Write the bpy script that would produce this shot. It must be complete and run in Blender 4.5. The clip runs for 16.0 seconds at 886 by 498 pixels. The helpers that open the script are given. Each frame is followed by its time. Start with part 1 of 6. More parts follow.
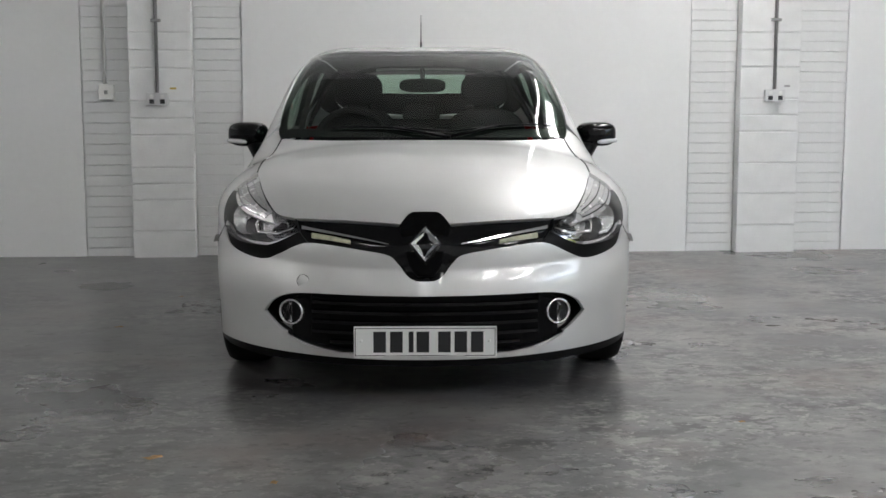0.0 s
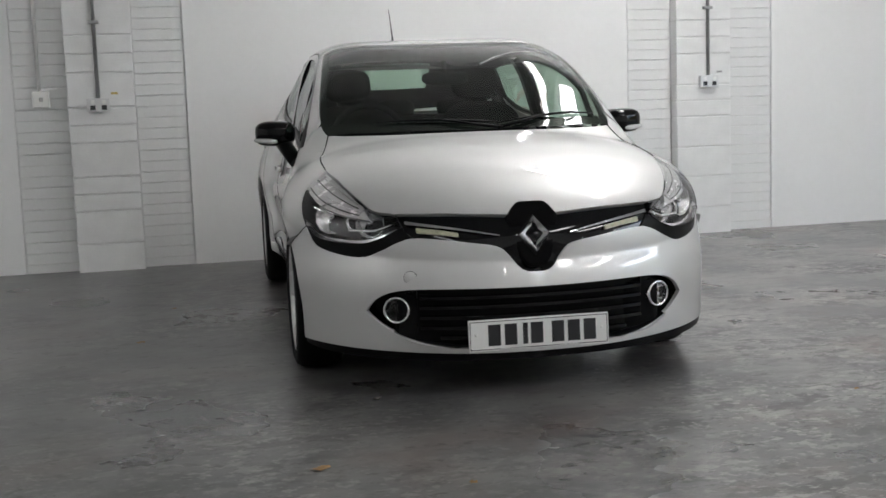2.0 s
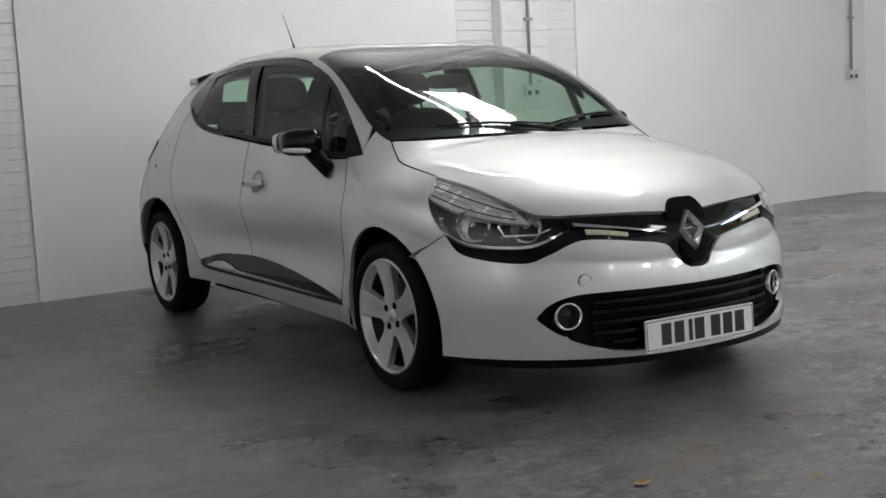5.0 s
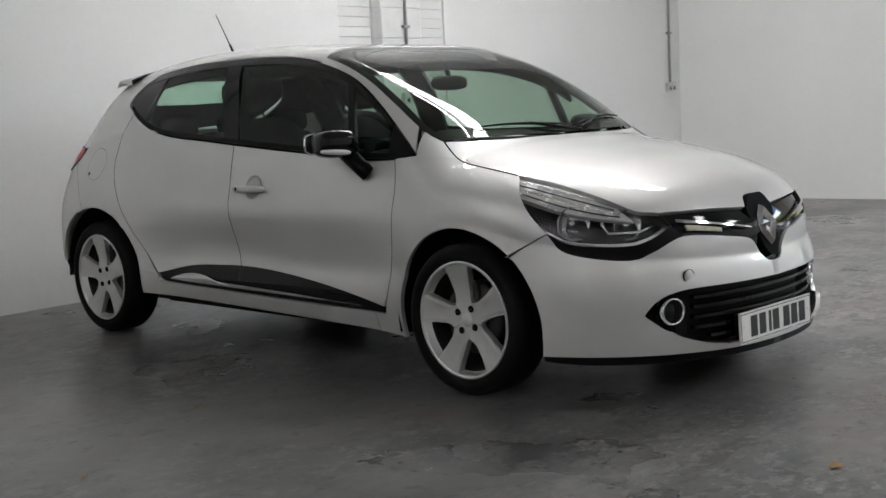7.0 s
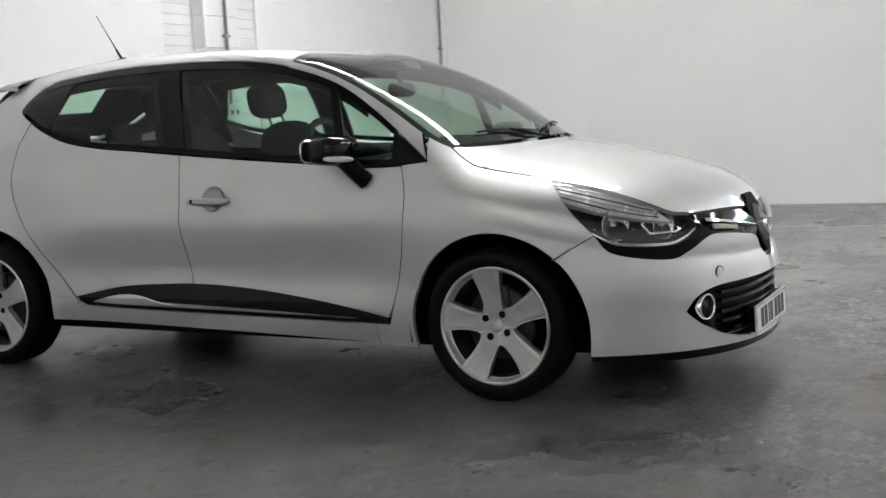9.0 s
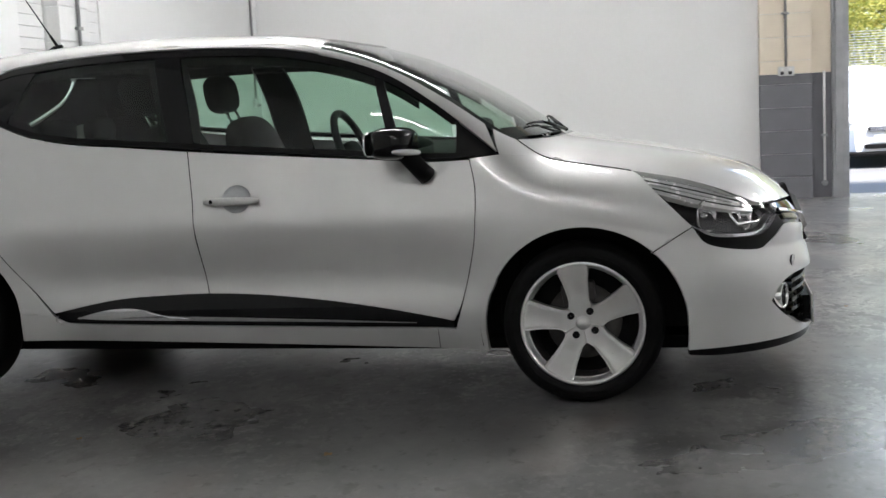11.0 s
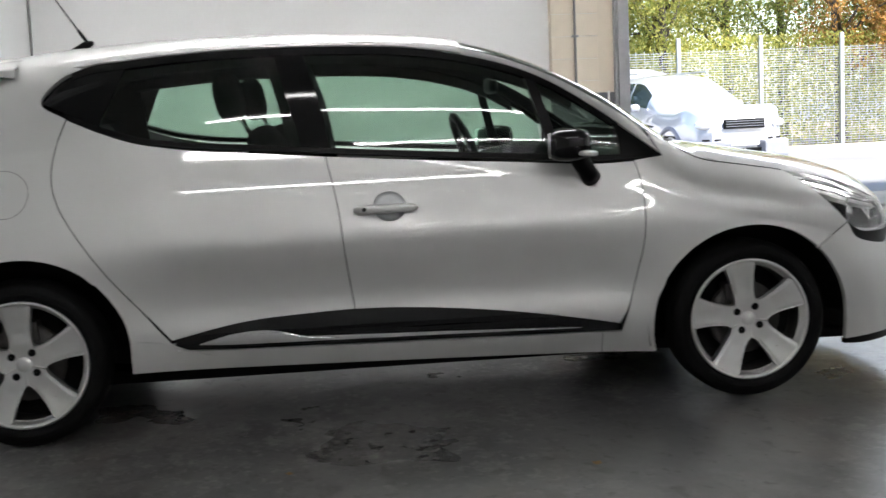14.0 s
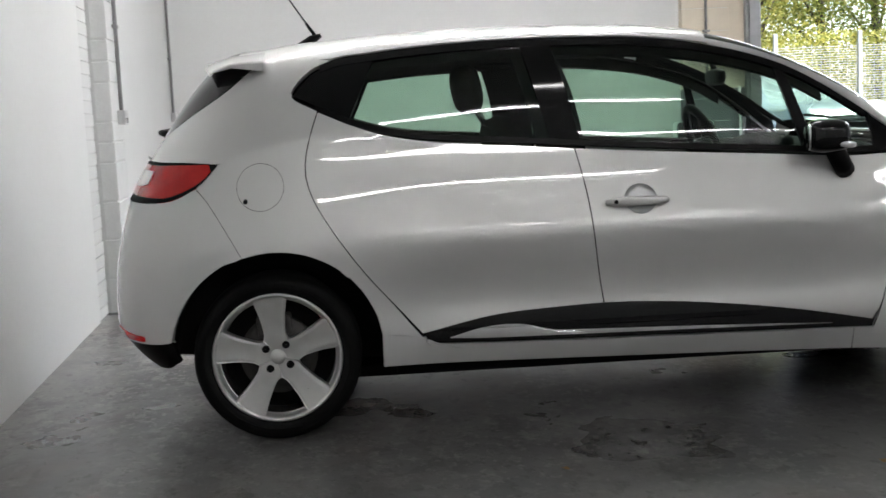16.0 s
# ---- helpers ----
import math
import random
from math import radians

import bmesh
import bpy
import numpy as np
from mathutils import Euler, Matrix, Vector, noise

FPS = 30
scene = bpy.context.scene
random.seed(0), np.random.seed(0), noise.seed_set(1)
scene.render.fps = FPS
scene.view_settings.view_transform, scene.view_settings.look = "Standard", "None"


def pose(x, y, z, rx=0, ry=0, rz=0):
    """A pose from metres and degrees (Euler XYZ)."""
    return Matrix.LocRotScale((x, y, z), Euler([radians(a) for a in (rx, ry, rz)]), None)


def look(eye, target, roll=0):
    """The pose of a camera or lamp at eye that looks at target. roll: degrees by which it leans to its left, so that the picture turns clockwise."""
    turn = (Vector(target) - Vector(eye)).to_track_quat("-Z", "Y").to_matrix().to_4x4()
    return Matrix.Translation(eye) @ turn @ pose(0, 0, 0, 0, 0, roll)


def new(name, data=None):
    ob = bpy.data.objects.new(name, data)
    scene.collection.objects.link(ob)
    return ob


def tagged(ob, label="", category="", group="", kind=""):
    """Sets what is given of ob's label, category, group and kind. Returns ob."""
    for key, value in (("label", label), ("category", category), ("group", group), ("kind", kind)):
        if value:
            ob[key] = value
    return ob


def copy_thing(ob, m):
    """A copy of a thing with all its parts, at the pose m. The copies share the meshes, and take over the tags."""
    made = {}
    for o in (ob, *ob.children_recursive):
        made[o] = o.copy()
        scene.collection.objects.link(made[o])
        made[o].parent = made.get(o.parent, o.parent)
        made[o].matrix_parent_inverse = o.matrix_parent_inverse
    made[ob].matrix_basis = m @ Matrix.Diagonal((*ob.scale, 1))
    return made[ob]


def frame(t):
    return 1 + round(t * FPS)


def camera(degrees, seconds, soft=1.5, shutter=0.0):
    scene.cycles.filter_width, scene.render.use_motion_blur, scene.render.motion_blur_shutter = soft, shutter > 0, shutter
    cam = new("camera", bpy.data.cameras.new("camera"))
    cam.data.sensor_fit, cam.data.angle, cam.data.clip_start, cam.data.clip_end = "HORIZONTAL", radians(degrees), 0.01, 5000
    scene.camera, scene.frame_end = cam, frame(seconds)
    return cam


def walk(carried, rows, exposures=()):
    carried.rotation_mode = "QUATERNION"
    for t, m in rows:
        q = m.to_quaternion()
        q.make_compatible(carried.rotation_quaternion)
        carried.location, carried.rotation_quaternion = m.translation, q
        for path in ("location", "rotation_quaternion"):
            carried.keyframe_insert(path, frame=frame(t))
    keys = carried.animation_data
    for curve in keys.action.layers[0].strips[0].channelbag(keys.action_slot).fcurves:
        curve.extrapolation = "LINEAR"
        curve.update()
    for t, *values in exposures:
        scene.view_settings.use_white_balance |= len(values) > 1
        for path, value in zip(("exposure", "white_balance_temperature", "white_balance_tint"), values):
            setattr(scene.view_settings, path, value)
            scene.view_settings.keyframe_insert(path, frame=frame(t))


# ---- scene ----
cam = camera(40.2, 16.0, shutter=0.5)
PATH = [
    (0, (-0.032, -5.196, 1.122), (0.012, -3.211, 0.882), 0.02),
    (0.5, (-0.124, -5.189, 1.121), (-0.088, -3.204, 0.878), -0.46),
    (1, (-0.481, -5.172, 1.111), (-0.370, -3.190, 0.868), -1.42),
    (1.5, (-0.805, -5.088, 1.098), (-0.560, -3.117, 0.857), -2.10),
    (2, (-1.127, -5.017, 1.096), (-0.762, -3.066, 0.853), -1.97),
    (2.5, (-1.510, -4.913, 1.095), (-1.012, -2.991, 0.855), -1.95),
    (3, (-1.780, -4.776, 1.100), (-1.145, -2.895, 0.857), -2.01),
    (3.5, (-2.121, -4.609, 1.104), (-1.364, -2.774, 0.859), -2.08),
    (4, (-2.435, -4.424, 1.090), (-1.589, -2.628, 0.851), -2.55),
    (6.5, (-3.826, -3.336, 1.104), (-2.494, -1.864, 0.867), -2.86),
    (7, (-4.054, -3.076, 1.103), (-2.635, -1.686, 0.868), -2.84),
    (7.5, (-4.256, -2.790, 1.111), (-2.751, -1.494, 0.876), -2.77),
    (8, (-4.464, -2.509, 1.122), (-2.866, -1.329, 0.888), -2.92),
    (10.5, (-5.076, -0.821, 1.112), (-3.166, -0.279, 0.875), -2.54),
    (11, (-5.081, -0.450, 1.112), (-3.143, -0.019, 0.871), -2.70),
    (11.5, (-5.124, -0.131, 1.103), (-3.164, 0.187, 0.864), -2.90),
    (12, (-5.188, 0.251, 1.106), (-3.212, 0.445, 0.870), -2.57),
    (12.5, (-5.168, 0.591, 1.110), (-3.183, 0.664, 0.876), -2.37),
    (13, (-5.159, 0.947, 1.117), (-3.174, 0.881, 0.883), -2.38),
    (13.5, (-5.104, 1.273, 1.113), (-3.127, 1.078, 0.882), -2.42),
    (14, (-5.054, 1.588, 1.111), (-3.079, 1.370, 0.884), -2.52),
    (14.5, (-5.022, 1.829, 1.114), (-3.044, 1.637, 0.888), -2.59),
    (15, (-4.979, 2.066, 1.112), (-3.005, 1.838, 0.886), -2.53),
    (15.5, (-4.966, 2.211, 1.116), (-2.986, 2.039, 0.889), -2.58),
    (16, (-4.951, 2.242, 1.114), (-2.967, 2.127, 0.890), -2.72),
]
walk(cam, [(t, look(eye, target, roll)) for t, eye, target, roll in PATH], exposures=((0.0, 1.80), (6.3, 1.80), (7.5, 1.82), (8.1, 2.10), (13.4, 2.12), (14.4, 2.04), (16.0, 2.00)))

# ---- world, lights, exposure ----
world = bpy.data.worlds.new("sky")
scene.world = world
world.use_nodes = True
wn = world.node_tree
sky = wn.nodes.new("ShaderNodeTexSky")
sky.sky_type, sky.sun_disc = "NISHITA", False
sky.sun_elevation, sky.sun_rotation = radians(54.6), radians(219)
wn.links.new(sky.outputs[0], wn.nodes["Background"].inputs[0])
wn.nodes["Background"].inputs[1].default_value = 0.15

sun_data = bpy.data.lights.new("sun", "SUN")
sun_data.energy, sun_data.angle, sun_data.color = 5.0, radians(10), (1.0, 0.96, 0.9)
sun = new("sun", sun_data)
sun.matrix_world = look((-6, -28, 40), (12, -6, 0))


# added area lamp, out of view, standing in for sky light through the doorway
door_light = bpy.data.lights.new("doorway_daylight", "AREA")
door_light.shape, door_light.size, door_light.size_y = "RECTANGLE", 4.4, 0.7
door_light.energy, door_light.color = 22.0, (0.93, 0.96, 1.0)
new("doorway_daylight", door_light).matrix_world = look((7.9, -4.2, 3.3), (1.6, -2.6, 0.0))

# ---- materials ----


def material(name, colour, rough=0.5, metal=0.0, vary=0.12, scale=6.0, fine=90.0, bump=0.05, coat=0.0, spec=0.5, detail=4.0, rough_vary=0.1):
    """A surface with colour, gloss and relief varied at two scales."""
    m = bpy.data.materials.new(name)
    m.use_nodes = True
    nt = m.node_tree
    b = nt.nodes["Principled BSDF"]
    co = nt.nodes.new("ShaderNodeTexCoord")
    n1, n2 = nt.nodes.new("ShaderNodeTexNoise"), nt.nodes.new("ShaderNodeTexNoise")
    n1.inputs["Scale"].default_value, n1.inputs["Detail"].default_value = scale, detail
    n2.inputs["Scale"].default_value, n2.inputs["Detail"].default_value = fine, 3.0
    for n in (n1, n2):
        nt.links.new(co.outputs["Object"], n.inputs["Vector"])
    add = nt.nodes.new("ShaderNodeMath")
    add.operation = "MULTIPLY_ADD"
    add.inputs[1].default_value = 0.35
    nt.links.new(n2.outputs["Fac"], add.inputs[0])
    nt.links.new(n1.outputs["Fac"], add.inputs[2])
    ramp = nt.nodes.new("ShaderNodeValToRGB")
    c = Vector(colour)
    lo, hi = c * (1 - vary), c * (1 + vary)
    ramp.color_ramp.elements[0].position, ramp.color_ramp.elements[1].position = 0.45, 0.9
    ramp.color_ramp.elements[0].color, ramp.color_ramp.elements[1].color = (*lo, 1), (*[min(v, 1) for v in hi], 1)
    nt.links.new(add.outputs[0], ramp.inputs["Fac"])
    nt.links.new(ramp.outputs["Color"], b.inputs["Base Color"])
    mr = nt.nodes.new("ShaderNodeMapRange")
    mr.inputs["To Min"].default_value, mr.inputs["To Max"].default_value = max(rough - rough_vary, 0.02), min(rough + rough_vary, 1)
    nt.links.new(n1.outputs["Fac"], mr.inputs["Value"])
    nt.links.new(mr.outputs["Result"], b.inputs["Roughness"])
    b.inputs["Metallic"].default_value = metal
    b.inputs["Specular IOR Level"].default_value = spec
    b.inputs["Coat Weight"].default_value = coat
    b.inputs["Coat Roughness"].default_value = 0.03
    if bump:
        bp = nt.nodes.new("ShaderNodeBump")
        bp.inputs["Strength"].default_value, bp.inputs["Distance"].default_value = bump, 0.01
        nt.links.new(add.outputs[0], bp.inputs["Height"])
        nt.links.new(bp.outputs["Normal"], b.inputs["Normal"])
    return m


def glow(name, colour, strength):
    m = bpy.data.materials.new(name)
    m.use_nodes = True
    b = m.node_tree.nodes["Principled BSDF"]
    b.inputs["Base Color"].default_value = (*colour, 1)
    b.inputs["Emission Color"].default_value = (*colour, 1)
    b.inputs["Emission Strength"].default_value = strength
    return m


def pane_glass(name, tint, gloss=1.0, rough=0.0, ior=1.5):
    """Thin tinted glass: clear straight through, with a mirror reflection that grows at grazing angles."""
    m = bpy.data.materials.new(name)
    m.use_nodes = True
    nt = m.node_tree
    nt.nodes.remove(nt.nodes["Principled BSDF"])
    tr, gl, mix, fr, power, ramp = (nt.nodes.new(k) for k in ("ShaderNodeBsdfTransparent", "ShaderNodeBsdfGlossy", "ShaderNodeMixShader", "ShaderNodeLayerWeight", "ShaderNodeMath", "ShaderNodeMath"))
    tr.inputs["Color"].default_value = (*tint, 1)
    gl.inputs["Roughness"].default_value = rough
    gl.inputs["Color"].default_value = (gloss, gloss, gloss, 1)
    f0 = 1.5 * ((ior - 1) / (ior + 1)) ** 2
    fr.inputs["Blend"].default_value = 0.5
    power.operation, ramp.operation = "POWER", "MULTIPLY_ADD"
    power.inputs[1].default_value = 5.0
    ramp.inputs[1].default_value, ramp.inputs[2].default_value = 0.94 - f0, f0
    nt.links.new(fr.outputs["Facing"], power.inputs[0])
    nt.links.new(power.outputs[0], ramp.inputs[0])
    nt.links.new(ramp.outputs[0], mix.inputs[0])
    nt.links.new(tr.outputs[0], mix.inputs[1])
    nt.links.new(gl.outputs[0], mix.inputs[2])
    nt.links.new(mix.outputs[0], nt.nodes["Material Output"].inputs["Surface"])
    return m


def floor_material():
    """Dark grey floor paint: sound and smooth in the hall, worn to grit, chips and stains on the way in from the door,
    with daylight put into the paler colour there.
    """
    m = material("painted_concrete", (0.090, 0.090, 0.091), rough=0.30, vary=0.3, scale=0.9, fine=18, bump=0.05, detail=7, rough_vary=0.14)
    nt = m.node_tree
    b = nt.nodes["Principled BSDF"]
    co = next(n for n in nt.nodes if n.type == "TEX_COORD")
    base = b.inputs["Base Color"].links[0].from_socket

    def noise(scale, lo, hi, detail=8.0, rough=0.65, stretch=1.3):
        mp, nz, rp = (nt.nodes.new(k) for k in ("ShaderNodeMapping", "ShaderNodeTexNoise", "ShaderNodeMapRange"))
        mp.inputs["Location"].default_value, mp.inputs["Scale"].default_value = (scale * 3.1, scale, 0), (1.0, stretch, 1.0)
        nz.inputs["Scale"].default_value, nz.inputs["Detail"].default_value, nz.inputs["Roughness"].default_value = scale, detail, rough
        rp.inputs["From Min"].default_value, rp.inputs["From Max"].default_value = lo, hi
        nt.links.new(co.outputs["Object"], mp.inputs[0])
        nt.links.new(mp.outputs[0], nz.inputs["Vector"])
        nt.links.new(nz.outputs["Fac"], rp.inputs["Value"])
        return rp.outputs["Result"]

    def times(a, f):
        n = nt.nodes.new("ShaderNodeMath")
        n.operation = "MULTIPLY"
        nt.links.new(a, n.inputs[0])
        if isinstance(f, float):
            n.inputs[1].default_value = f
        else:
            nt.links.new(f, n.inputs[1])
        return n.outputs[0]

    # wear from the door's side inwards; also lightens the colour for the doorway's daylight
    sx, wear_daylight = nt.nodes.new("ShaderNodeSeparateXYZ"), nt.nodes.new("ShaderNodeMapRange")
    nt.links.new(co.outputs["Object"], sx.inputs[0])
    nt.links.new(sx.outputs["X"], wear_daylight.inputs["Value"])
    wear_daylight.inputs["From Min"].default_value, wear_daylight.inputs["From Max"].default_value = -3.6, 1.2
    wear_daylight.inputs["To Min"].default_value = 0.05
    wear_daylight = wear_daylight.outputs["Result"]
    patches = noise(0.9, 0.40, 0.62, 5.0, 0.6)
    worn = times(wear_daylight, patches)
    # the first, pale grey layer also carries daylight falling in from the door
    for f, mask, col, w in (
            (noise(1.5, 0.42, 0.60), wear_daylight, (0.235, 0.228, 0.218), 0.9),
            (noise(1.1, 0.53, 0.66), wear_daylight, (0.150, 0.098, 0.080), 0.65),
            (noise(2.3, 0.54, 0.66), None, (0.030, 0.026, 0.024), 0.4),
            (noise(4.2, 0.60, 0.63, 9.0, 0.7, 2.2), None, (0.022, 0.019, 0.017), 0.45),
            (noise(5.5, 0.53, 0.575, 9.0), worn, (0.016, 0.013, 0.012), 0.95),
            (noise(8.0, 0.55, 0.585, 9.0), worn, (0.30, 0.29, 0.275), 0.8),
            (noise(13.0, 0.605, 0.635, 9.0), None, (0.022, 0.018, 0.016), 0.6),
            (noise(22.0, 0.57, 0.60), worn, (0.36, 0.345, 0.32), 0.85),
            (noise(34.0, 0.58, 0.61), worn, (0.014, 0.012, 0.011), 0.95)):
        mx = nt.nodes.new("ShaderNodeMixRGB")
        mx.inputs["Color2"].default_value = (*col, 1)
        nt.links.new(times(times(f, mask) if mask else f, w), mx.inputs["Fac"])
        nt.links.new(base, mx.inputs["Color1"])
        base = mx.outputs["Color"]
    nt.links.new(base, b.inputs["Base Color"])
    return m


def paint_material():
    """Silver metallic lacquer with fine flake under a clear coat."""
    m = material("silver_paint", (0.64, 0.641, 0.632), rough=0.48, metal=0.55, vary=0.02, scale=3, fine=1500, bump=0.0, coat=1.0, rough_vary=0.02)
    m.node_tree.nodes["Principled BSDF"].inputs["Coat IOR"].default_value = 1.6
    return m


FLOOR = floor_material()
WALL = material("white_wall_paint", (0.77, 0.775, 0.775), rough=0.55, vary=0.04, scale=1.6, fine=60, bump=0.06)
PANEL = material("white_board", (0.79, 0.795, 0.79), rough=0.5, vary=0.03, scale=0.8, fine=30, bump=0.03)
BRICK = material("painted_brick", (0.76, 0.765, 0.76), rough=0.6, vary=0.06, scale=7, fine=80, bump=0.25)
MORTAR = material("painted_joint", (0.72, 0.725, 0.72), rough=0.7, vary=0.06, scale=9, fine=80, bump=0.2)
BEIGE = material("cream_paint", (0.74, 0.66, 0.54), rough=0.6, vary=0.05, scale=4, fine=60, bump=0.15)
DADO = material("grey_dado_paint", (0.15, 0.15, 0.165), rough=0.5, vary=0.1, scale=5, fine=60, bump=0.2)
STEEL = material("galvanised_steel", (0.42, 0.43, 0.44), rough=0.45, metal=0.8, vary=0.12, scale=8, fine=120, bump=0.04)
SOCKET = material("socket_metal", (0.66, 0.66, 0.66), rough=0.35, metal=0.5, vary=0.05, scale=20, fine=150, bump=0.02)
CONDUIT = material("grey_conduit", (0.36, 0.36, 0.36), rough=0.45, metal=0.5, vary=0.12, scale=12, fine=90, bump=0.05)
ROOF_SHEET = material("ceiling_sheet", (0.46, 0.46, 0.45), rough=0.6, vary=0.06, scale=1, fine=20)
PAINT = paint_material()
BLACK_GLOSS = material("black_gloss_plastic", (0.0045, 0.0045, 0.005), rough=0.05, vary=0.1, bump=0.0, spec=0.3, rough_vary=0.02)
BLACK = material("black_plastic", (0.0035, 0.0035, 0.0037), rough=0.4, vary=0.2, fine=200, bump=0.05, spec=0.12)
DARK = material("dark_trim", (0.006, 0.006, 0.0063), rough=0.8, vary=0.2, fine=160, bump=0.06, spec=0.12)
RUBBER = material("tyre_rubber", (0.0045, 0.0045, 0.0047), rough=0.6, vary=0.25, scale=9, fine=140, bump=0.1, spec=0.12)
ALLOY = material("alloy_rim", (0.64, 0.64, 0.63), rough=0.30, metal=0.7, vary=0.05, scale=14, fine=300, bump=0.01, coat=0.5, rough_vary=0.06)
CHROME = material("chrome", (0.86, 0.86, 0.86), rough=0.07, metal=1.0, vary=0.02, bump=0.0, rough_vary=0.03)
BRAKE = material("brake_iron", (0.05, 0.047, 0.045), rough=0.5, metal=0.5, vary=0.3, scale=20, fine=120)
FABRIC = material("seat_fabric", (0.007, 0.0068, 0.0065), rough=0.9, vary=0.3, scale=25, fine=400, bump=0.2, spec=0.1)
PLATE_WHITE = material("plate_white", (0.78, 0.78, 0.76), rough=0.35, vary=0.03, fine=60, bump=0.0)
INK = material("plate_ink", (0.01, 0.01, 0.011), rough=0.4, vary=0.1, bump=0.0)
RIBBED = material("ribbed_reflector", (0.80, 0.80, 0.80), rough=0.25, metal=0.4, vary=0.05, scale=18, fine=70, bump=0.12)
HEADLINING = material("headlining_fabric", (0.034, 0.031, 0.026), rough=0.9, vary=0.1, scale=8, fine=300, bump=0.1, spec=0.1)
REFLECTOR = material("lamp_reflector", (0.80, 0.80, 0.81), rough=0.10, metal=1.0, vary=0.06, scale=60, fine=200, bump=0.35, rough_vary=0.05)
LAMP_BOWL = material("lamp_bowl", (0.05, 0.05, 0.052), rough=0.22, metal=0.9, vary=0.3, scale=40, fine=160, bump=0.4)
SHIELD_BLACK = material("black_shield_plastic", (0.004, 0.004, 0.0042), rough=0.5, vary=0.1, bump=0.0, spec=0.02)
SATIN = material("satin_badge_metal", (0.80, 0.80, 0.80), rough=0.24, metal=1.0, vary=0.03, bump=0.0, rough_vary=0.03)
RED_LENS = material("red_lens", (0.50, 0.007, 0.006), rough=0.15, vary=0.1, scale=30, fine=200, bump=0.02, spec=0.3, coat=0.25, rough_vary=0.04)
CLEAR_LENS = material("clear_lens", (0.7, 0.7, 0.7), rough=0.12, vary=0.08, scale=40, fine=150, bump=0.05, coat=0.6)
LED = material("led_strip", (0.45, 0.45, 0.32), rough=0.3, vary=0.2, scale=60, fine=160, bump=0.05)
GLASS = pane_glass("green_tinted_glass", (0.64, 0.81, 0.705), gloss=0.75)
SCREEN = pane_glass("windscreen_glass", (0.60, 0.68, 0.61))
LENS = pane_glass("lamp_cover", (0.93, 0.93, 0.93))
MIRROR = material("mirror_glass", (0.8, 0.85, 0.82), rough=0.03, metal=1.0, vary=0.01, bump=0.0, rough_vary=0.01)
LABEL_YELLOW = material("yellow_label", (0.55, 0.40, 0.10), rough=0.6, vary=0.2, scale=60, fine=200, bump=0.0)
TUBE = glow("lit_tube", (1.0, 0.985, 0.985), 10.8)
SKYLIGHT = glow("rooflight_sheet", (1.0, 0.99, 0.99), 7.0)

# ---- small builders ----


def link(name, bm, mat, parent=None, label="", smooth=False):
    me = bpy.data.meshes.new(name)
    if smooth:
        for f in bm.faces:
            f.smooth = True
    bm.to_mesh(me)
    bm.free()
    me.materials.append(mat)
    ob = new(name, me)
    ob.parent = parent
    if label:
        ob["label"] = label
    return ob


def part(name, bm, mat, parent, label="", smooth=False):
    return link(name, bm, mat, parent, label, smooth)


def add_box(bm, x0, x1, y0, y1, z0, z1, bevel=0.0, m=None):
    r = bmesh.ops.create_cube(bm, size=1.0)
    t = Matrix.LocRotScale(((x0 + x1) / 2, (y0 + y1) / 2, (z0 + z1) / 2), None, (abs(x1 - x0), abs(y1 - y0), abs(z1 - z0)))
    if m is not None:
        t = m @ t
    bmesh.ops.transform(bm, matrix=t, verts=r["verts"])
    if bevel:
        edges = list({e for v in r["verts"] for e in v.link_edges})
        bmesh.ops.bevel(bm, geom=edges, offset=bevel, segments=2, affect="EDGES", profile=0.6)
    return bm


def box(x0, x1, y0, y1, z0, z1, bevel=0.0):
    return add_box(bmesh.new(), x0, x1, y0, y1, z0, z1, bevel)


def add_tube(bm, pts, r, seg=10, cap=True):
    """A round rod along a line of points; r is one radius or one for each point."""
    pts = [Vector(p) for p in pts]
    rs = [r] * len(pts) if isinstance(r, (int, float)) else r
    rings = []
    for i, p in enumerate(pts):
        d = (pts[min(i + 1, len(pts) - 1)] - pts[max(i - 1, 0)]).normalized()
        a = d.orthogonal().normalized() if not rings else (last - d * last.dot(d)).normalized()
        last = a
        b = d.cross(a)
        rings.append([bm.verts.new(p + rs[i] * (math.cos(k * math.tau / seg) * a + math.sin(k * math.tau / seg) * b)) for k in range(seg)])
    for q, s in zip(rings, rings[1:]):
        for k in range(seg):
            bm.faces.new((q[k], q[(k + 1) % seg], s[(k + 1) % seg], s[k])).smooth = True
    if cap:
        bm.faces.new(rings[0][::-1])
        bm.faces.new(rings[-1])
    return bm


def add_lathe(bm, prof, seg, m):
    """A profile of (radius, height) turned round the local z axis."""
    rings = [[bm.verts.new(m @ Vector((r * math.cos(k * math.tau / seg), r * math.sin(k * math.tau / seg), h))) for k in range(seg)] for r, h in prof]
    for q, s in zip(rings, rings[1:]):
        for k in range(seg):
            bm.faces.new((q[k], q[(k + 1) % seg], s[(k + 1) % seg], s[k])).smooth = True
    return bm


